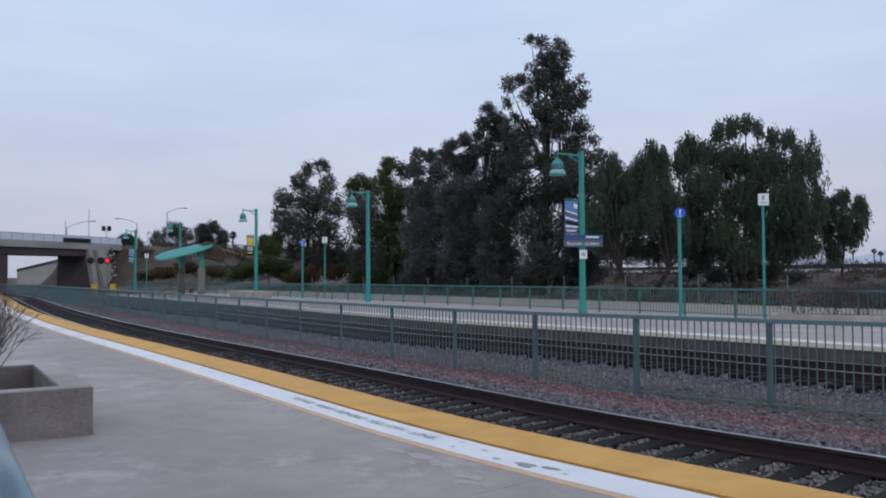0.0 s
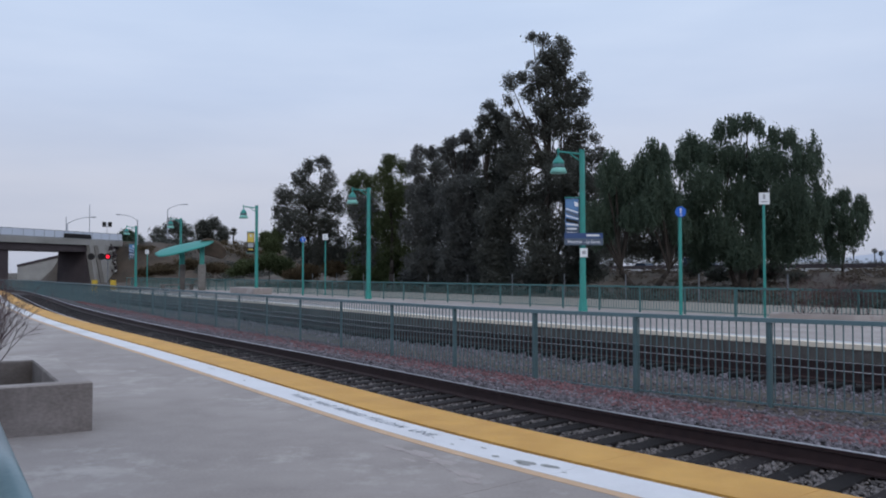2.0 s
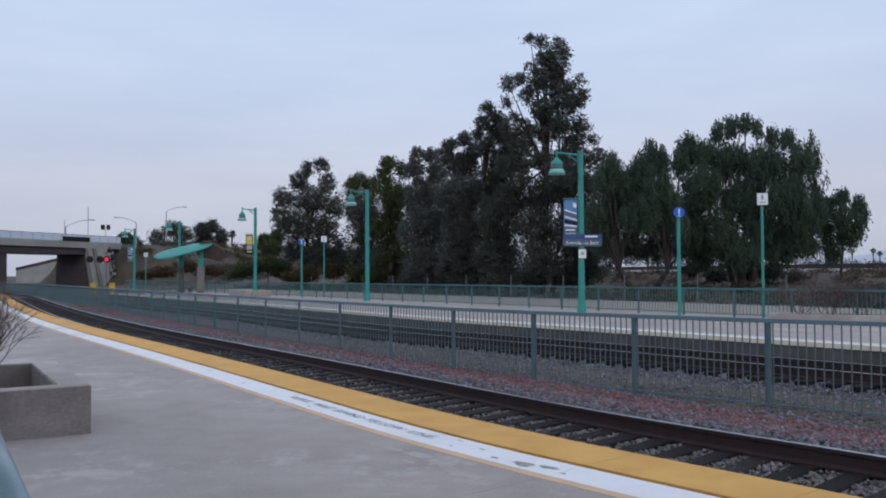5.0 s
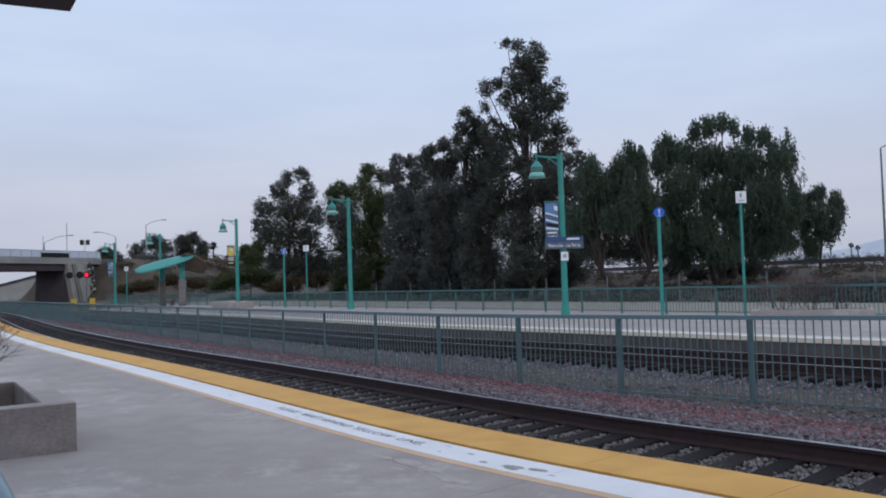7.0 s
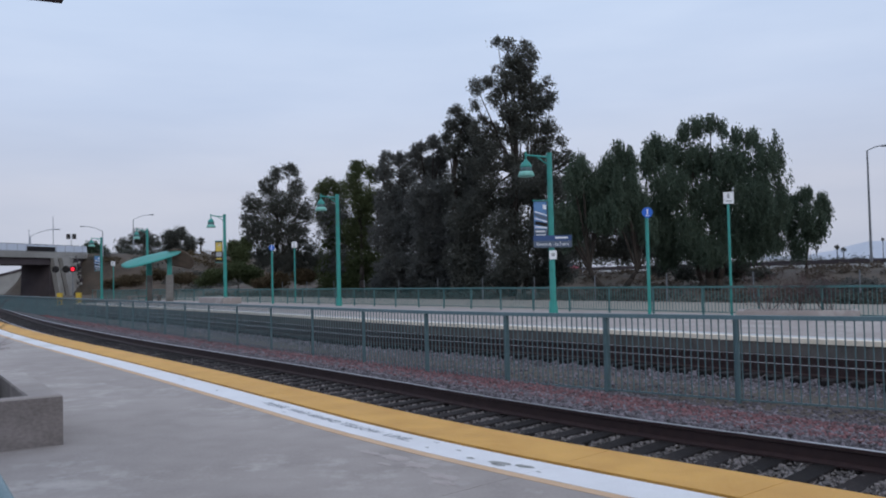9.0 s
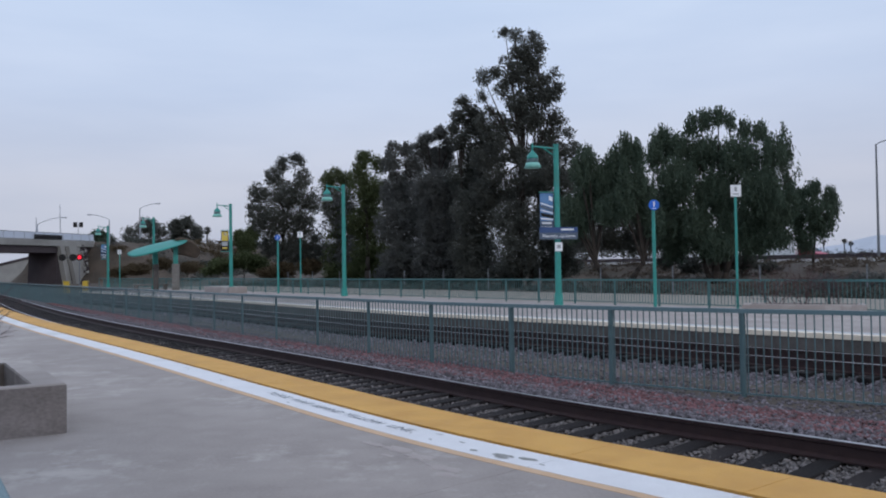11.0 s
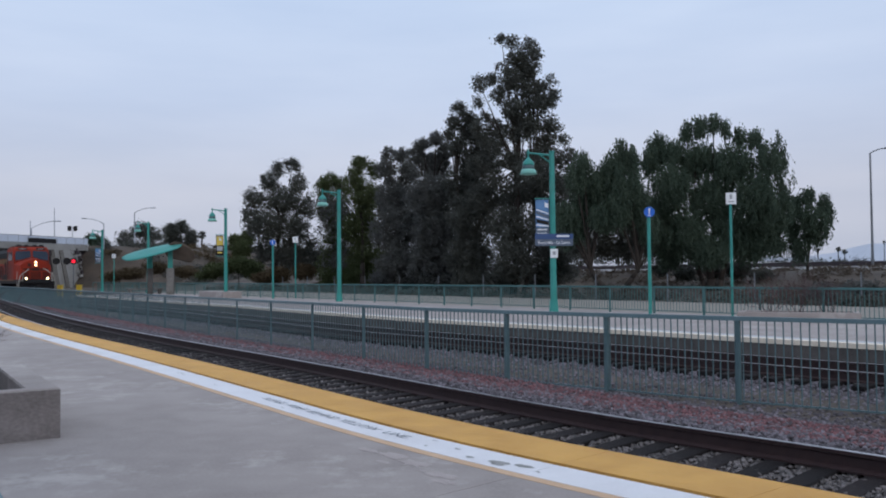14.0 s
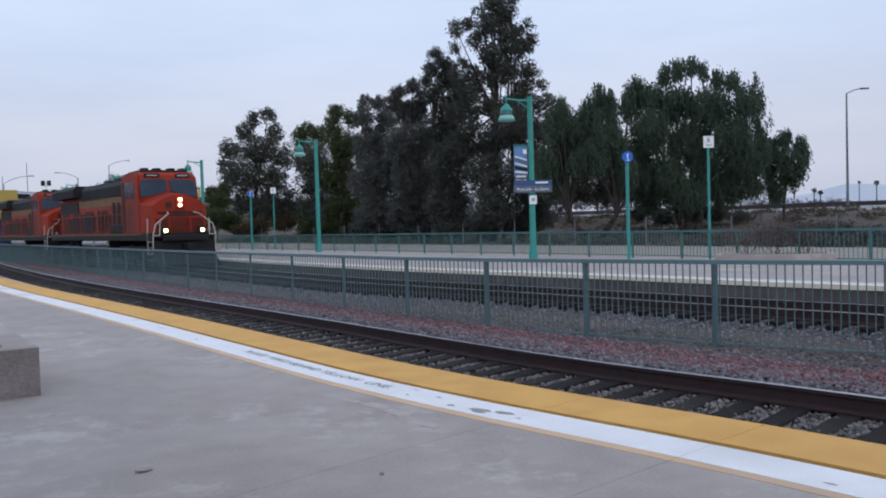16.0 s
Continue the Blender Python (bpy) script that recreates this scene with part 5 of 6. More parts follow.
     [(-11.83, 7.83, 2.6, 2.96), (-8.28, 8.42, 2.6, 2.96), (-4.73, 9.01, 2.96, 3.55), (-0.59, 9.6, 3.08, 3.55), (3.55, 9.9, 3.08, 3.55), (6.51, 7.83, 2.72, 3.55), (-10.65, 3.1, 2.96, 2.37), (-5.91, 3.1, 3.31, 2.6), (-1.18, 3.1, 3.31, 2.6), (3.55, 3.1, 3.31, 2.6), (8.28, 3.69, 3.31, 2.6), (11.83, 4.28, 2.6, 2.6)],
     [(0, 0, 8, 0.35), (-7, -7, 8, 0.3), (8, 8, 8, 0.3)], BARK, 0),
    (0.245, 135, "dark trees beyond the highway", "tree", LEAF_DARK, 16000, 0.42, 0.4, 45,
     [(-9.5, 4.6, 2.4, 2.6), (-6.0, 4.4, 2.5, 2.6), (-2.5, 4.8, 2.6, 2.8), (1.2, 4.5, 2.5, 2.6), (4.8, 4.9, 2.6, 2.8), (8.4, 4.4, 2.5, 2.6), (11.8, 4.6, 2.4, 2.6), (15.0, 4.2, 2.4, 2.4)],
     [(0, 0, 4, 0.25), (-6, -6, 4, 0.2), (8, 8, 4, 0.2)], BARK, 0),
    (-0.3235, 200, "round dark tree on the embankment", "tree", LEAF_DARK, 9680, 0.496, 0.4, 31,
     [(0.6, 12.4, 2.9, 2.7), (-2.9, 10.0, 2.7, 2.9), (3.1, 10.6, 2.5, 3.1), (0.27, 7.4, 4.2, 3.2)],
     [(0, 0, 4, 0.3)], BARK, 0),
    (-0.2805, 190, "round dark tree on the embankment", "tree", LEAF_DARK, 12320, 0.496, 0.4, 32,
     [(-1.02, 11.9, 2.04, 2.04), (1.28, 12.54, 1.92, 1.66), (3.06, 9.99, 1.79, 2.3), (-0.77, 9.35, 2.55, 2.55), (0.89, 7.43, 3.06, 2.3)],
     [(0, 0, 4, 0.3)], BARK, 0),
    (-0.3750, 190, "round dark tree on the embankment", "tree", LEAF_GREEN, 7920, 0.496, 0.4, 33,
     [(-0.51, 9.99, 1.79, 1.53), (1.15, 8.97, 1.79, 1.79), (0.26, 6.8, 2.3, 2.3)],
     [(0, 0, 4, 0.3)], BARK, 0),
    (-0.2077, 120, "olive bush on the slope", "bush", LEAF_OLIVE, 11000, 0.31, 0.4, 34,
     [(-0.4, 6.48, 1.13, 0.97), (1.21, 6.88, 1.13, 1.29), (0.4, 5.27, 1.61, 1.29)],
     [(0, 0, 2, 0.15)], BARK, 0),
    (-0.2211, 105, "dark brush on the embankment slope", "bush", LEAF_OLIVE, 13200, 0.279, 0.4, 35,
     [(-1.06, 2.34, 2.12, 0.99), (1.41, 2.83, 2.12, 1.27), (-2.47, 1.63, 1.55, 0.71), (3.18, 2.34, 1.69, 1.41)],
     [(0, 0, 1, 0.1)], TWIG, 0),
    (-0.3935, 150, "dark brush beside the bridge", "bush", LEAF_OLIVE, 6000, 0.31, 0.4, 36,
     [(-0.9, 5.5, 1.1, 0.9), (0.9, 5.8, 1.3, 1.0), (2.4, 5.0, 1.0, 0.8)],
     [(0, 0, 1, 0.1)], TWIG, 0),
    (-0.3253, 120, "dry brown brush on the embankment slope", "bush", LEAF_BROWN, 11440, 0.279, 0.4, 37,
     [(-0.81, 2.04, 2.1, 0.97), (2.42, 2.85, 1.94, 0.97), (6.45, 2.21, 1.94, 0.97), (-3.23, 1.64, 1.77, 0.81)],
     [(0, 0, 1, 0.1)], TWIG, 0),
    (-0.1505, 92, "dry brown brush below the gum tree", "bush", LEAF_BROWN, 11440, 0.248, 0.4, 38,
     [(-0.93, 1.62, 1.48, 0.87), (1.85, 1.93, 1.48, 0.99), (-2.47, 1.31, 1.36, 0.62)],
     [(0, 0, 1, 0.1)], TWIG, 0),
    (0.536, 39, "low grey bush behind the railing", "bush", LEAF_GREY, 5000, 0.15, 0.4, 44,
     [(-1.5, 0.5, 1.0, 0.5), (0.2, 0.62, 1.1, 0.55), (1.7, 0.45, 0.9, 0.45)],
     [(0, 0, 0.6, 0.06)], TWIG, 0.05),
    (0.3468, 62, "dark undergrowth below the pepper tree", "bush", LEAF_DARK, 13200, 0.186, 0.4, 41,
     [(-2.92, 1.81, 0.92, 0.75), (-1.04, 1.39, 1.25, 0.67), (0.83, 1.89, 1.42, 1.08), (2.5, 1.56, 1.08, 0.83), (4.17, 1.23, 1, 0.42)],
     [(0, 0, 0.8, 0.08)], TWIG, 0.05),
]
for px, dist, label, cat, mtl, n, size, droop, seed, blobs, trunks, bark, gap in TREES:
    tree(px, dist, label, cat, blobs, mtl, n, size, droop, seed, trunks, bark, gap)


# ---- palms far off ----
def palm(px, dist, top, seed):
    a = math.atan(px)
    x, y = dist * px, dist
    z = height(x, y)
    p = thing("palm_tree", "thin far-off fan palm", "palm tree", Matrix.Translation((x, y, z)), "palms")
    part("trunk", rod(bmesh.new(), (0, 0, 0), (0, 0, top - z), 0.35, 0.22, 7), BARK, p)
    rng = np.random.default_rng(seed)
    n = 90
    a_ = rng.uniform(0, 6.283, n)
    el = rng.uniform(-1.2, 1.2, n)
    d = np.stack([np.cos(a_) * np.cos(el), np.sin(a_) * np.cos(el), np.sin(el)], 1)
    s_ = np.cross(d, np.array([0.1, 0.2, 1.0])) * 0.35
    c = np.array([0, 0, top - z])
    d, s_ = d * 0.8, s_ * 0.8
    V = np.stack([c + d * 0.2, c + d * 1.2 + s_, c + d * 2.1, c + d * 1.2 - s_], 1).reshape(-1, 3)
    fast_mesh("crown", V, np.arange(4 * n).reshape(-1, 4), LEAF_DARK, p)


for px, dist, top, sd in ((-0.2503, 260, 14.2, 1), (0.443, 420, 12.4, 2), (0.489, 420, 11.6, 3), (0.514, 420, 12.0, 4), (0.522, 430, 11.0, 5), (0.571, 620, 22.0, 6), (0.593, 420, 15.0, 7), (0.617, 430, 16.0, 8)):
    palm(px, dist, top, sd)


# ---- low buildings and bushes beyond the highway ----
def far_house(px, dist, w, h, wall_mat):
    x, y = dist * px, dist
    z = height(x, y) - 0.1
    hs = thing("building", "low pale building far beyond the highway", "building", Matrix.Translation((x, y, z)) @ pose(0, 0, 0, 0, 0, -25))
    part("wall", box(bmesh.new(), -w, w, -5, 5, 0, h), wall_mat, hs)
    part("roof", prism(bmesh.new(), [(-5.4, h + 0.01), (5.4, h + 0.01), (0, h + 1.6)], -w - 0.4, w + 0.4, "x"), HAZY, hs)


far_house(0.452, 330, 9, 5.2, BARRIER)
far_house(0.476, 340, 7, 4.6, CONCRETE_OLD)
for k, (px, r) in enumerate(((0.437, 3.2), (0.447, 2.6), (0.462, 3.0), (0.470, 2.4), (0.486, 3.4), (0.497, 2.8), (0.508, 3.6), (0.517, 3.0), (0.528, 4.0), (0.536, 3.2), (0.548, 3.6))):
    tree(px, 300, "hazy far-off bush beyond the highway", "bush", [(0, 3.0 + r * 0.2, r, r * 0.8), (r * 0.8, 2.6, r * 0.7, r * 0.6)], LEAF_DARK, 500, 0.7, 0.3, 50 + k, [(0, 0, 1.5, 0.2)], BARK, 0.0)


# ---- weeds behind the far platform ----
random.seed(21)
clumps = []
for k in range(150):
    p = back(random.uniform(-26, 70), random.uniform(12.3, 17.5))
    clumps.append((p.x, p.y, height(p.x, p.y) + 0.12, random.uniform(0.5, 1.3), random.uniform(0.22, 0.5)))
V, F = leaves(clumps, 26000, 0.2, 0.35, 22)
weeds = fast_mesh("weeds", V, F, LEAF_DARK, None)
tagged(weeds, "low dark green weeds behind the railing", "weeds", kind="stuff")


clumps = []
for k in range(900):
    p = back(random.uniform(-70, 78), random.uniform(14, 47))
    clumps.append((p.x, p.y, height(p.x, p.y) + 0.05, random.uniform(0.5, 1.6), random.uniform(0.12, 0.35)))
V, F = leaves(clumps, 80000, 0.24, 0.2, 23)
tagged(fast_mesh("dry_grass", V, F, LEAF_DRY, None), "dry brown grass on the bank below the highway", "grass", kind="stuff")
clumps, green = [], []
side = Vector((RIDGE[1].y, -RIDGE[1].x))
for k in range(300):
    p = RIDGE[0] + RIDGE[1] * random.uniform(3, 110) + side * random.uniform(7, 30)
    (green if noise.noise(Vector((p.x * 0.07, p.y * 0.07, 5))) > 0.02 else clumps).append((p.x, p.y, height(p.x, p.y) + 0.1, random.uniform(0.7, 2.2), random.uniform(0.2, 0.9)))
V, F = leaves(clumps, 22000, 0.4, 0.2, 24)
tagged(fast_mesh("dry_grass", V, F, LEAF_BROWN, None), "dry brown grass on the embankment", "grass", kind="stuff")
V, F = leaves(green, 26000, 0.4, 0.35, 25)
tagged(fast_mesh("scrub", V, F, LEAF_DARK, None), "dark green scrub on the embankment", "scrub", kind="stuff")


# ---- the train ----
def wheels(parent, x, y_list, r=0.53):
    for y in y_list:
        bm = bmesh.new()
        rod(bm, (y - 0.07, x, r), (y + 0.07, x, r), r, n=18)
        rod(bm, (y - 0.09, x, r), (y + 0.09, x, r), r * 0.45, n=12)
        part("wheel", bm, LOCO_BLACK, parent)


def locomotive(label, lit):
    """A six-axle diesel: nose towards -y, rail top at z = 0, front coupler face at y = 0."""
    lc = thing("locomotive", label, "locomotive", group="locomotives")
    lc.scale = (1.06, 1.06, 1.06)
    # frame and walkway
    bm = bmesh.new()
    box(bm, -1.52, 1.52, 1.0, 21.6, 1.25, 1.62, bevel=0.03)
    part("underframe", bm, LOCO_BLACK, lc)
    part("side_stripe", box(bmesh.new(), -1.535, 1.535, 2.5, 21.2, 1.53, 1.60), LOCO_YELLOW, lc, "faded yellow sill stripe")
    # long hood
    bm = bmesh.new()
    prism(bm, [(-1.0, 1.63), (1.0, 1.63), (1.0, 3.75), (0.8, 4.1), (-0.8, 4.1), (-1.0, 3.75)], 5.55, 20.9, "y")
    hood = part("hood", bm, ORANGE, lc, "orange engine hood")
    bm = bmesh.new()
    for s in (-1, 1):
        box(bm, s * 1.005 - 0.01, s * 1.005 + 0.01, 5.6, 20.85, 3.16, 3.60)
    part("hood_stripe", bm, LOCO_YELLOW, hood, "faded yellow stripe")
    for s in (-1, 1):
        for k in range(15):
            y0 = 5.9 + k * 0.98
            part("hood_door", box(bmesh.new(), s * 1.02 - 0.015, s * 1.02 + 0.015, y0, y0 + 0.9, 1.72, 2.95, bevel=0.008), GRIMY_ORANGE if k % 3 else ORANGE, hood)
        for y0, y1, z0, z1 in ((6.2, 6.55, 1.9, 3.5), (7.6, 7.95, 1.9, 3.3), (8.5, 8.85, 1.9, 3.3), (9.3, 9.6, 1.8, 2.7), (10.1, 10.4, 1.8, 2.9), (10.9, 11.2, 1.8, 2.7), (11.6, 11.9, 1.8, 2.9), (12.3, 12.6, 1.8, 2.7), (16.2, 18.4, 1.75, 2.6), (12.9, 15.6, 1.75, 2.8), (16.2, 20.8, 2.9, 3.6)):
            part("grille", box(bmesh.new(), s * 1.04 - 0.015, s * 1.04 + 0.015, y0, y1, z0, z1), LOCO_BLACK, hood, "dark air intake grille")
    bm = bmesh.new()
    prism(bm, [(-1.08, 3.64), (1.08, 3.64), (1.10, 4.15), (0.9, 4.44), (-0.9, 4.44), (-1.10, 4.15)], 5.6, 15.38, "y")
    part("roof_cowl", bm, LOCO_GREY, hood, "sooty dark roof")
    bm = bmesh.new()
    prism(bm, [(-1.46, 3.85), (1.46, 3.85), (1.5, 4.3), (1.3, 4.52), (-1.3, 4.52), (-1.5, 4.3)], 15.4, 20.95, "y")
    part("radiator", bm, LOCO_GREY, hood, "wide dark radiator housing")
    bm = bmesh.new()
    for y0 in (7.2, 9.0, 11.4):
        box(bm, -0.5, 0.5, y0, y0 + 1.1, 4.445, 4.66, bevel=0.05)
    part("roof_vents", bm, LOCO_GREY, hood)
    for s in (-1, 1):
        part("battery_box", box(bmesh.new(), s * 1.25 - 0.22, s * 1.25 + 0.22, 5.7, 8.0, 1.625, 2.1, bevel=0.03), LOCO_BLACK, lc, "black battery box")
    # cab
    bm = bmesh.new()
    prism(bm, [(2.75, 1.63), (5.5, 1.63), (5.5, 4.45), (5.2, 4.62), (3.3, 4.62), (3.0, 4.45), (2.72, 3.35)], -1.5, 1.5, "x")
    bmesh.ops.bevel(bm, geom=[e for e in bm.edges if abs(e.verts[0].co.x - e.verts[1].co.x) < 0.01 and min(v.co.z for v in e.verts) > 3], offset=0.14, segments=2, affect="EDGES")
    cab_ = part("cab", bm, ORANGE, lc, "orange driver's cab")
    for s in (-1, 1):
        bm = bmesh.new()
        vs = [(s * 0.08, 3.68), (s * 0.75, 3.46), (s * 1.38, 3.36), (s * 1.40, 3.9), (s * 1.30, 4.20), (s * 0.16, 4.26), (s * 0.08, 4.18)]
        q = [bm.verts.new((x, 2.70 + (z - 3.35) * 0.254 - 0.035, z)) for x, z in vs]
        r_ = [bm.verts.new((x, 2.70 + (z - 3.35) * 0.254 + 0.02, z)) for x, z in vs]
        bm.faces.new(q)
        bm.faces.new(r_[::-1])
        for k in range(len(q)):
            bm.faces.new((q[k], q[(k + 1) % len(q)], r_[(k + 1) % len(q)], r_[k]))
        bmesh.ops.recalc_face_normals(bm, faces=bm.faces[:])
        part("windscreen", bm, WINDSCREEN, cab_, "dark windscreen")
        part("side_window", box(bmesh.new(), s * 1.505 - 0.012, s * 1.505 + 0.012, 3.4, 4.9, 3.35, 4.15, bevel=0.01), WINDSCREEN, cab_, "dark side window")
        nb = part("number_board", box(bmesh.new(), s * 0.75 - 0.36, s * 0.75 + 0.36, 2.93, 2.98, 4.34, 4.52), LOCO_BLACK, cab_)
        part("print", box(bmesh.new(), s * 0.75 - 0.26, s * 0.75 + 0.26, 2.922, 2.928, 4.40, 4.46), SIGN_GREY, nb)
        part("window_frame", box(bmesh.new(), s * 1.512 - 0.012, s * 1.512 + 0.012, 4.12, 4.2, 3.35, 4.15), ORANGE, cab_)
        part("cab_door", box(bmesh.new(), s * 1.512 - 0.012, s * 1.512 + 0.012, 5.0, 5.46, 1.7, 4.2, bevel=0.01), GRIMY_ORANGE, cab_, "grimy cab door")
    part("cab_roof", box(bmesh.new(), -1.2, 1.2, 3.3, 5.3, 4.60, 4.72, bevel=0.05), LOCO_GREY, cab_, "sooty roof panel")
    bm = bmesh.new()
    for x in (-0.9, -0.3, 0.4, 1.0):
        box(bm, x - 0.15, x + 0.15, 3.4, 3.9, 4.70, 4.82)
    part("horn_and_aerials", bm, LOCO_BLACK, cab_)
    # nose
    bm = bmesh.new()
    prism(bm, [(-1.48, 1.63), (1.48, 1.63), (1.48, 3.0), (1.1, 3.28), (0.3, 3.58), (-0.3, 3.58), (-1.1, 3.28), (-1.48, 3.0)], 1.35, 2.74, "y")
    for v in bm.verts:
        if v.co.y < 1.5:
            v.co.x *= 0.86
            v.co.z = 1.63 + (v.co.z - 1.63) * 0.93
    nose = part("nose", bm, ORANGE, lc, "orange sloping nose")
    for x0, x1, z0, z1 in ((-0.34, 0.34, 2.40, 2.66), (-1.08, -0.38, 2.50, 2.62), (0.38, 1.08, 2.50, 2.62), (-0.85, -0.38, 2.41, 2.46), (0.38, 0.85, 2.41, 2.46)):
        part("emblem", box(bmesh.new(), x0, x1, 1.325, 1.345, z0, z1), EMBLEM, nose, "dark plain emblem bar")
    part("badge", rod(bmesh.new(), (-0.52, 1.32, 2.93), (-0.52, 1.36, 2.93), 0.16, n=14), EMBLEM, nose, "dark round badge")
    door_ = part("nose_door", box(bmesh.new(), -0.46, 0.46, 1.31, 1.345, 1.66, 2.34, bevel=0.01), GRIMY_ORANGE, nose, "dark red nose door")
    part("door_handle", box(bmesh.new(), 0.3, 0.36, 1.28, 1.308, 1.95, 2.08), LOCO_BLACK, door_)
    for s in (-1, 1):
        part("nose_panel", box(bmesh.new(), s * 0.86 - 0.30, s * 0.86 + 0.30, 1.32, 1.345, 1.66, 2.3, bevel=0.008), GRIMY_ORANGE, nose, "dark red lower nose panel")
    bm = bmesh.new()
    box(bm, -0.2, 0.2, 1.27, 1.9, 2.76, 3.34, bevel=0.04)
    hl = part("headlight_box", bm, ORANGE, nose)
    for z in (2.92, 3.18):
        part("headlight", rod(bmesh.new(), (0, 1.22, z), (0, 1.265, z), 0.092, n=16), LIGHT_ON if lit else SILVER, hl, "lit headlight" if lit else "unlit headlight")
    for s in (-1, 1):
        part("ditch_light", rod(bmesh.new(), (s * 0.88, 0.78, 1.72), (s * 0.88, 0.84, 1.72), 0.092, n=16), LIGHT_ON if lit else SILVER, lc, "lit ditch light" if lit else "unlit ditch light")
        part("ditch_light_housing", box(bmesh.new(), s * 0.88 - 0.18, s * 0.88 + 0.18, 0.842, 1.05, 1.54, 1.9, bevel=0.02), LOCO_BLACK, lc)
    # front platform, pilot and steps
    part("front_platform", box(bmesh.new(), -1.5, 1.5, 0.75, 1.35, 1.40, 1.52), LOCO_BLACK, lc)
    part("anticlimber", box(bmesh.new(), -1.1, 1.1, 0.55, 0.75, 1.25, 1.5, bevel=0.03), LOCO_BLACK, lc)
    bm = bmesh.new()
    prism(bm, [(-1.5, 0.12), (1.5, 0.12), (1.5, 1.24), (-1.5, 1.24)], 0.82, 1.0, "y")
    prism(bm, [(0.35, 0.12), (0.82, 0.12), (0.82, 0.75), (0.7, 0.75)], -1.45, 1.45, "x")
    part("snow_plough", bm, LOCO_BLACK, lc, "black pilot plough")
    part("coupler", box(bmesh.new(), -0.16, 0.16, 0.0, 0.8, 0.8, 1.1, bevel=0.03), LOCO_BLACK, lc)
    for s in (-1, 1):
        for k in range(4):
            part("step", box(bmesh.new(), s * 1.3 - 0.22, s * 1.3 + 0.22, 1.01, 1.5, 0.35 + k * 0.28, 0.39 + k * 0.28), SILVER, lc)
        for pts, r in (([(s * 1.5, 0.85, 0.6), (s * 1.5, 0.75, 1.5), (s * 1.38, 0.75, 2.0), (s * 0.75, 0.8, 2.5), (s * 0.62, 1.25, 2.6)], 0.03),
                       ([(s * 1.5, 1.55, 0.6), (s * 1.5, 1.55, 1.5), (s * 1.5, 1.5, 2.3)], 0.03),
                       ([(s * 1.5, 0.75, 1.5), (s * 1.2, 0.75, 1.5), (s * 1.15, 0.75, 2.2)], 0.025)):
            part("front_handrail", tube(bmesh.new(), pts, r, 6), HANDRAIL, lc, "pale front handrail")
        bm = bmesh.new()
        tube(bm, [(s * 1.47, 5.6, 2.62), (s * 1.47, 20.9, 2.62)], 0.022, 6)
        for k in range(9):
            rod(bm, (s * 1.47, 5.6 + k * 1.9, 1.6), (s * 1.47, 5.6 + k * 1.9, 2.62), 0.02, n=6)
        part("side_handrail", bm, ORANGE, lc)
    # tank and trucks
    bm = bmesh.new()
    prism(bm, [(-1.45, 1.24), (1.45, 1.24), (1.45, 0.75), (1.1, 0.35), (-1.1, 0.35), (-1.45, 0.75)], 8.2, 13.8, "y")
    part("fuel_tank", bm, LOCO_BLACK, lc, "black fuel tank")
    bm = bmesh.new()
    for s in (-1, 1):
        rod(bm, (s * 1.42, 8.4, 1.1), (s * 1.42, 10.8, 1.1), 0.16, n=10)
        rod(bm, (s * 1.42, 11.2, 1.1), (s * 1.42, 13.5, 1.1), 0.16, n=10)
    part("air_tank", bm, SILVER, lc, "grimy silver air tanks")
    for y0 in (2.2, 15.3):
        bm = bmesh.new()
        for s in (-1, 1):
            box(bm, s * 1.15 - 0.12, s * 1.15 + 0.12, y0, y0 + 4.8, 0.55, 0.98, bevel=0.03)
            for k in range(3):
                box(bm, s * 1.2 - 0.14, s * 1.2 + 0.14, y0 + 0.35 + k * 1.9, y0 + 0.75 + k * 1.9, 0.32, 0.72)
        tk = part("bogie", bm, LOCO_GREY, lc, "dark six-wheel bogie")
        for k in range(3):
            wheels(tk, y0 + 0.55 + 1.9 * k, (-0.755, 0.755))
    return lc


def well_car(top):
    """A well car with two stacked containers, front at y = 0."""
    c = thing("well_car", "dark well car under stacked containers", "freight car", group="freight cars")
    bm = bmesh.new()
    for s in (-1, 1):
        box(bm, s * 1.42 - 0.06, s * 1.42 + 0.06, 2.2, 18.0, 0.45, 1.25)
    box(bm, -1.4, 1.4, 2.2, 18.0, 0.35, 0.44)
    box(bm, -1.4, 1.4, 0.3, 2.2, 0.95, 1.25)
    box(bm, -1.4, 1.4, 18.0, 19.8, 0.95, 1.25)
    part("well", bm, BOX_BLUE, c, "dirty blue car sides")
    for y in (0.8, 18.4):
        tk = part("bogie", box(bmesh.new(), -1.2, 1.2, y - 0.4, y + 1.4, 0.4, 0.9, bevel=0.05), LOCO_BLACK, c)
        wheels(tk, y - 0.1, (-0.755, 0.755), 0.45)
        wheels(tk, y + 1.2, (-0.755, 0.755), 0.45)
    for z0, z1, m, y0, y1 in ((0.46, 3.34, BOX_BLUE, 3.9, 16.1), (3.36, 6.15, BOX_YELLOW if top else BOX_BLUE, 2.2, 18.3)):
        bm = box(bmesh.new(), -1.22, 1.22, y0, y1, z0, z1, bevel=0.03)
        bx = part("container", bm, m, c, "yellow container" if m is BOX_YELLOW else "blue container")
        bm = bmesh.new()
        k = y0 + 0.3
        while k < y1 - 0.3:
            for s in (-1, 1):
                box(bm, s * 1.225 - 0.015, s * 1.225 + 0.015, k, k + 0.14, z0 + 0.15, z1 - 0.15)
            k += 0.3
        part("corrugation", bm, m, bx)
    return c


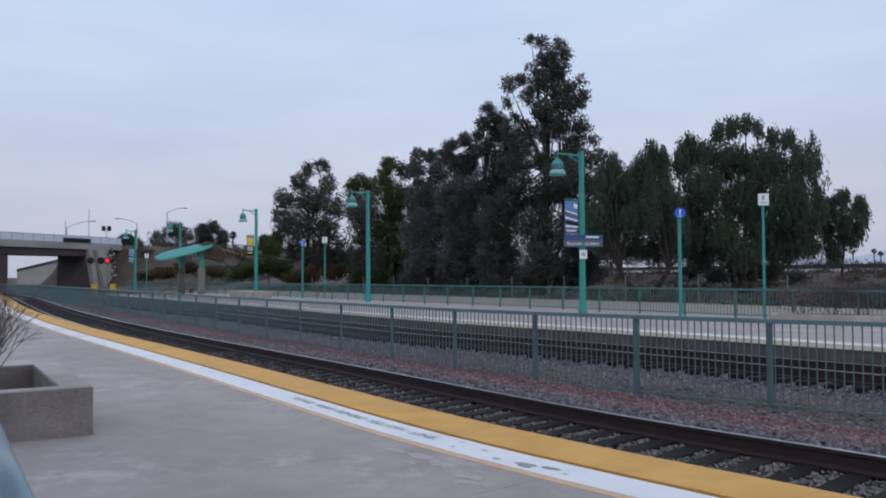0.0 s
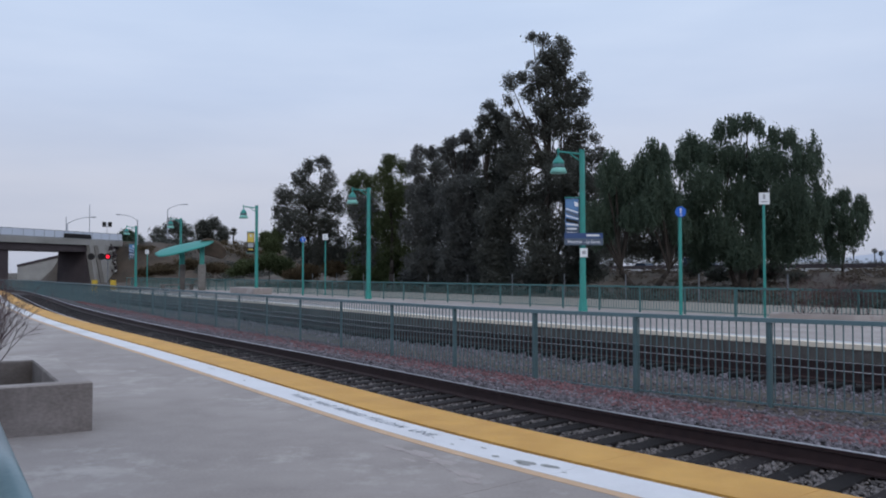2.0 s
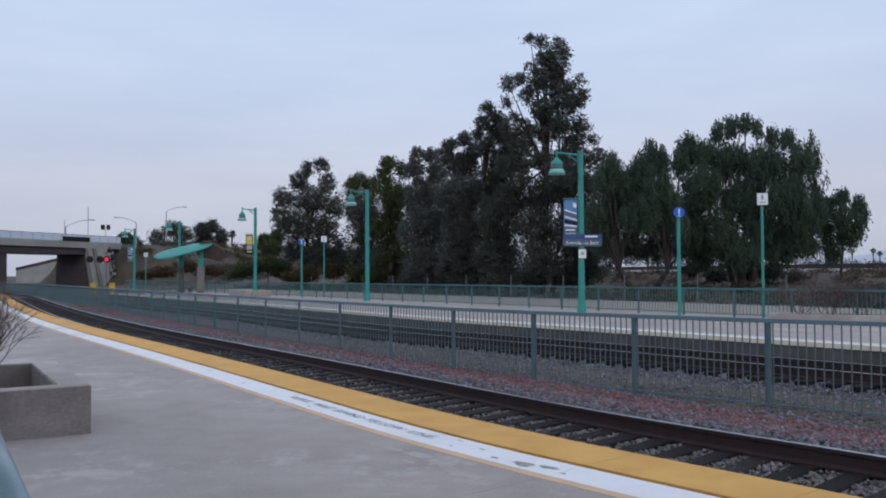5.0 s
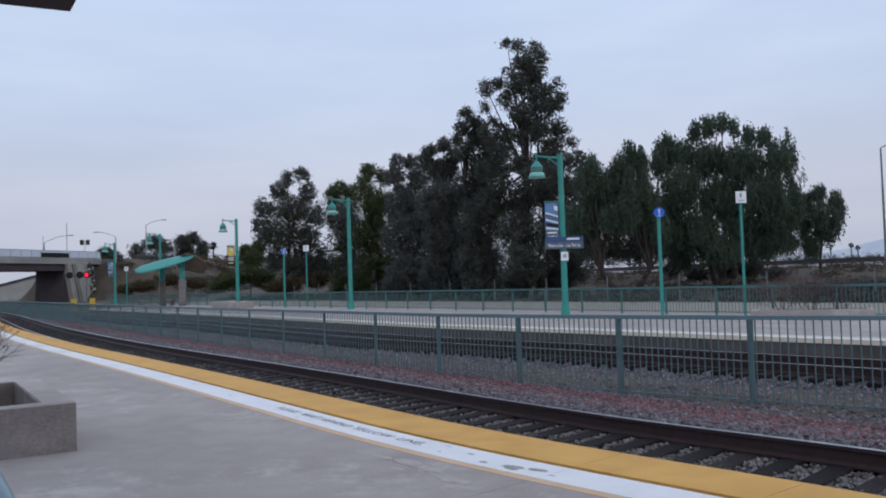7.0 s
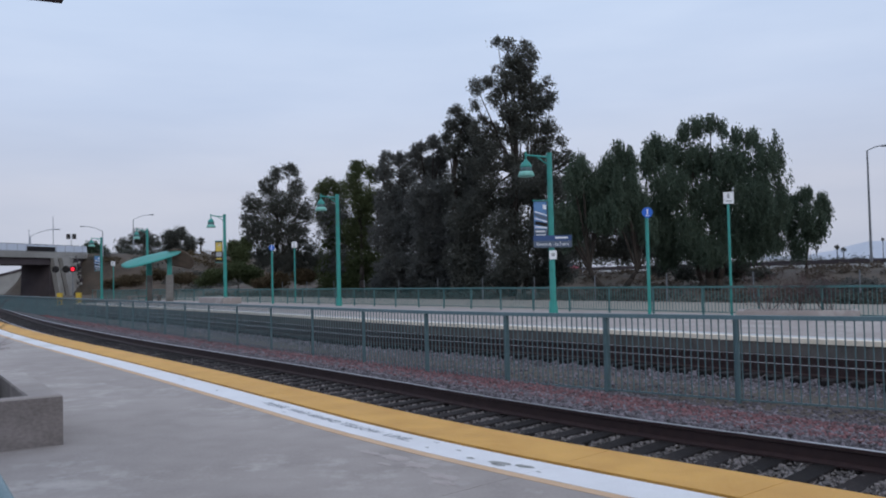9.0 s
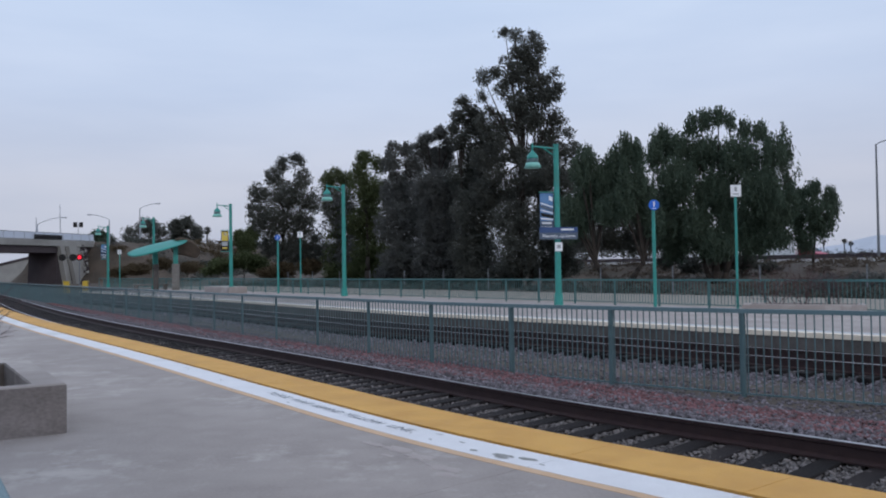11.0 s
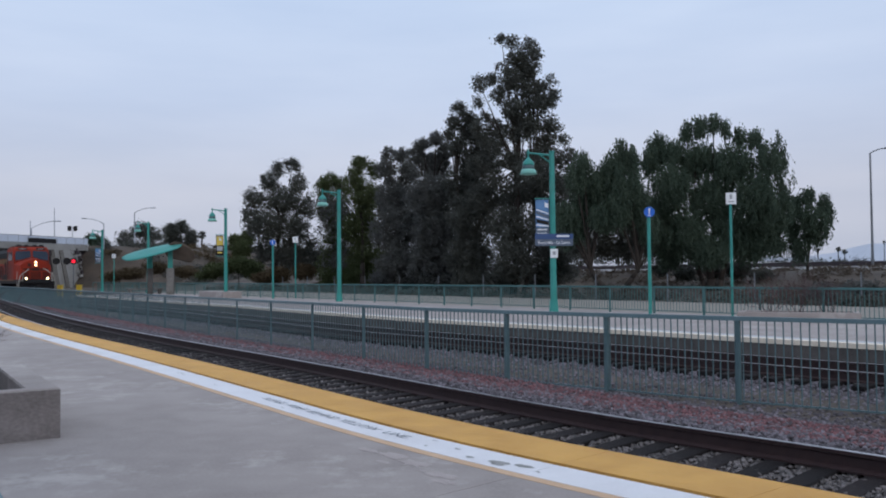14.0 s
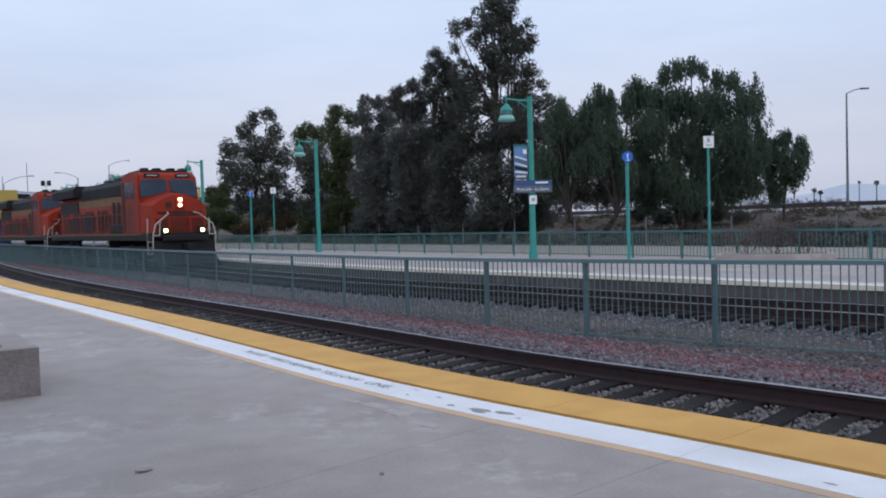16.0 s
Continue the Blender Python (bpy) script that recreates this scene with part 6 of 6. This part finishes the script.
FRONT_U = [(16, 34.3), (15.5, 46.4), (15, 57.9), (14.5, 69.2), (14, 80.0), (13.5, 90.8)]


def front_u(t):
    """Where the headlight of the first engine is along the line."""
    pts = sorted(FRONT_U)
    if t <= 13.5:
        return 90.8 + (13.5 - t) * 21.8
    return float(np.interp(t, [p[0] for p in pts], [p[1] for p in pts]))


def rail_pose(u, length):
    """Pose of a car whose front stands at u, both ends on the track."""
    a, b = at(FAR, u, far_track(u), TOP_FAR), at(FAR, u + length, far_track(u + length), TOP_FAR)
    d = (b - a).normalized()
    return Matrix.Translation(a) @ pose(0, 0, 0, 0, 0, math.degrees(math.atan2(d.y, d.x)) - 90)


TRAIN = [(locomotive("orange diesel locomotive with lit headlights", True), -1.5, 23.4), (locomotive("second orange diesel locomotive behind the first", False), 22.3, 23.4),
         (well_car(True), 45.7, 20.0), (well_car(True), 66.1, 20.0)]


# ---- small repeated pieces: sleepers, pickets, stones ----
def lay_sleepers(tr, line, centre, u0, u1, step, top, cant=0.0):
    data = None
    u = u0
    while u < u1:
        if data is None:
            ob = part("sleeper", box(bmesh.new(), -0.115, 0.115, -1.3, 1.3, -0.17, 0.0, bevel=0.012), TIE, tr)
            data = ob.data
        else:
            ob = new("sleeper", data)
            ob.parent = tr
        ob.matrix_basis = frame_at(line, u + random.uniform(-0.02, 0.02), centre(u) + random.uniform(-0.04, 0.04), top - cant / 2 - 0.182 + random.uniform(-0.012, 0.004)) @ pose(0, 0, 0, -math.degrees(cant / 1.51), 0, random.uniform(-1, 1))
        u += step


random.seed(8)
lay_sleepers(near_track, NEAR, lambda u: 1.63, -9.35, 76, 0.455, TOP, CANT)
lay_sleepers(second_track, FAR, far_track, -6.0, 60, 0.54, TOP_FAR)

# pickets: the nearest as pieces, the rest joined
picket = None
verts, faces = [], []
u, count = -11.9, 0
while u < 113:
    if abs((u + 1.05) / 2.727 - round((u + 1.05) / 2.727)) > 0.02:
        if count < 290:
            if picket is None:
                ob = part("picket", box(bmesh.new(), -0.008, 0.008, -0.008, 0.008, F_FOOT + 0.02, F_TOP - 0.068), TEAL_GREY, fence)
                picket = ob.data
            else:
                ob = new("picket", picket)
                ob.parent = fence
            ob.matrix_basis = frame_at(FENCE, u, fence_off(u))
            count += 1
        else:
            thin_bar(at(FENCE, u, fence_off(u)), 0.008, F_FOOT + 0.02, F_TOP - 0.068, radians(turn(FENCE, u)))
    u += 2.727 / 20
quads("picket_infill", verts, faces, TEAL_GREY, fence)["kind"] = "stuff"


def stones(name, label, line, n, u0, u1, span, base_z, material, size, seed, near_power=2.0):
    """Crushed stone strewn over a stretch: u from u0 to u1, d by span(u), seated on base_z(d)."""
    rng = np.random.default_rng(seed)
    u = u0 + (u1 - u0) * rng.uniform(0, 1, n) ** near_power
    k = rng.uniform(0, 1, n)
    lohi = np.array([span(a) for a in u])
    d = lohi[:, 0] + (lohi[:, 1] - lohi[:, 0]) * k
    x, y, h = (np.interp(u, LINE_U, c) for c in line)
    r = size * rng.uniform(0.6, 1.35, n)
    c = np.stack([x + np.cos(h) * d, y + np.sin(h) * d, np.array([base_z(a, b) for a, b in zip(d, u)]) + r * 0.15], 1)
    base = np.array([(1, 0, 0), (0, 1, 0), (-1, 0, 0), (0, -1, 0), (0.35, 0.3, 0.8), (-0.3, -0.35, 0.75), (0, 0, -0.7)], float)
    tri = np.array([(0, 1, 4), (1, 2, 4), (2, 5, 4), (2, 3, 5), (3, 0, 5), (0, 4, 5), (1, 0, 6), (2, 1, 6), (3, 2, 6), (0, 3, 6)])
    ang = rng.uniform(0, 6.283, n)
    pts = base[None] * rng.uniform(0.6, 1.25, (n, 7, 1)) * r[:, None, None]
    ca, sa = np.cos(ang)[:, None], np.sin(ang)[:, None]
    X = pts[:, :, 0] * ca - pts[:, :, 1] * sa
    Y = pts[:, :, 0] * sa + pts[:, :, 1] * ca
    V = np.stack([X, Y, pts[:, :, 2] * rng.uniform(0.6, 1.0, (n, 1))], 2) + c[:, None]
    F = (tri[None] + 7 * np.arange(n)[:, None, None]).reshape(-1, 3)
    ob = fast_mesh(name, V.reshape(-1, 3), F, material, None)
    return tagged(ob, label, "gravel", kind="stuff")


def near_bed(d, u):
    return float(np.interp(d, [0, 3.2, 4.2, 5.4, 6.2], [-0.515, -0.415, -0.465, -0.555, -0.62]))


def far_bed(d, u):
    o = d - far_track(u)
    return float(np.interp(o, [-3.4, -2.4, -1.4, -0.85, 1.75], [-0.66, -0.64, -0.605, -0.555, -0.55]))


stones("gravel", "grey rust-stained stone between the sleepers", NEAR, 34000, -9, 30, lambda u: (0.5, 2.55), near_bed, STONE_DARK, 0.029, 1, 1.6)
stones("gravel", "grey crushed stone beside the rail", NEAR, 17000, -9, 36, lambda u: (2.55, 4.5), near_bed, STONE, 0.036, 7, 1.5)
stones("gravel", "reddish crushed stone along the fence", NEAR, 24000, -9, 56, lambda u: (3.85, 5.6), near_bed, STONE_RED, 0.034, 2, 1.6)
stones("gravel", "grey crushed stone mixed along the fence", NEAR, 14000, -9, 50, lambda u: (3.6, 7.4 if u < 14 else 6.2), near_bed, STONE, 0.034, 3, 1.6)
stones("gravel", "grey crushed stone before the second track", FAR, 24000, -9, 40, lambda u: (far_track(u) - 4.2, far_track(u) - 0.85), far_bed, STONE, 0.042, 4, 1.5)
stones("gravel", "dark stained stone between the rails of the second track", FAR, 12000, -7, 40, lambda u: (far_track(u) - 0.9, far_track(u) + 1.6), far_bed, STONE_DARK, 0.036, 9, 1.5)


def motions():
    times = [0, 2, 4, 6, 8, 10, 12, 13, 13.5, 14, 14.5, 15, 15.5, 16]
    for wagon, gap, length in TRAIN:
        walk(wagon, [(t, rail_pose(front_u(t) + gap, length)) for t in times])
    for vehicle, when, lane, speed in TRAFFIC:
        walk(vehicle, [(t, Matrix.Translation(hwy(23.5 - speed * (t - when), lane, 1.325)) @ pose(0, 0, 0, 0, 0, -55.6)) for t in (0, 4, 8, 12, 16)])
    # the lorry slows down into the traffic
    walk(LORRY, [(t, Matrix.Translation(hwy(s, 64.0, 1.325)) @ pose(0, 0, 0, 0, 0, -55.6)) for t, s in ((0, 112.0), (9, 62.0), (11.3, 21.7), (11.6, 19.4), (12, 16.4), (16, -13.6))])


motions()
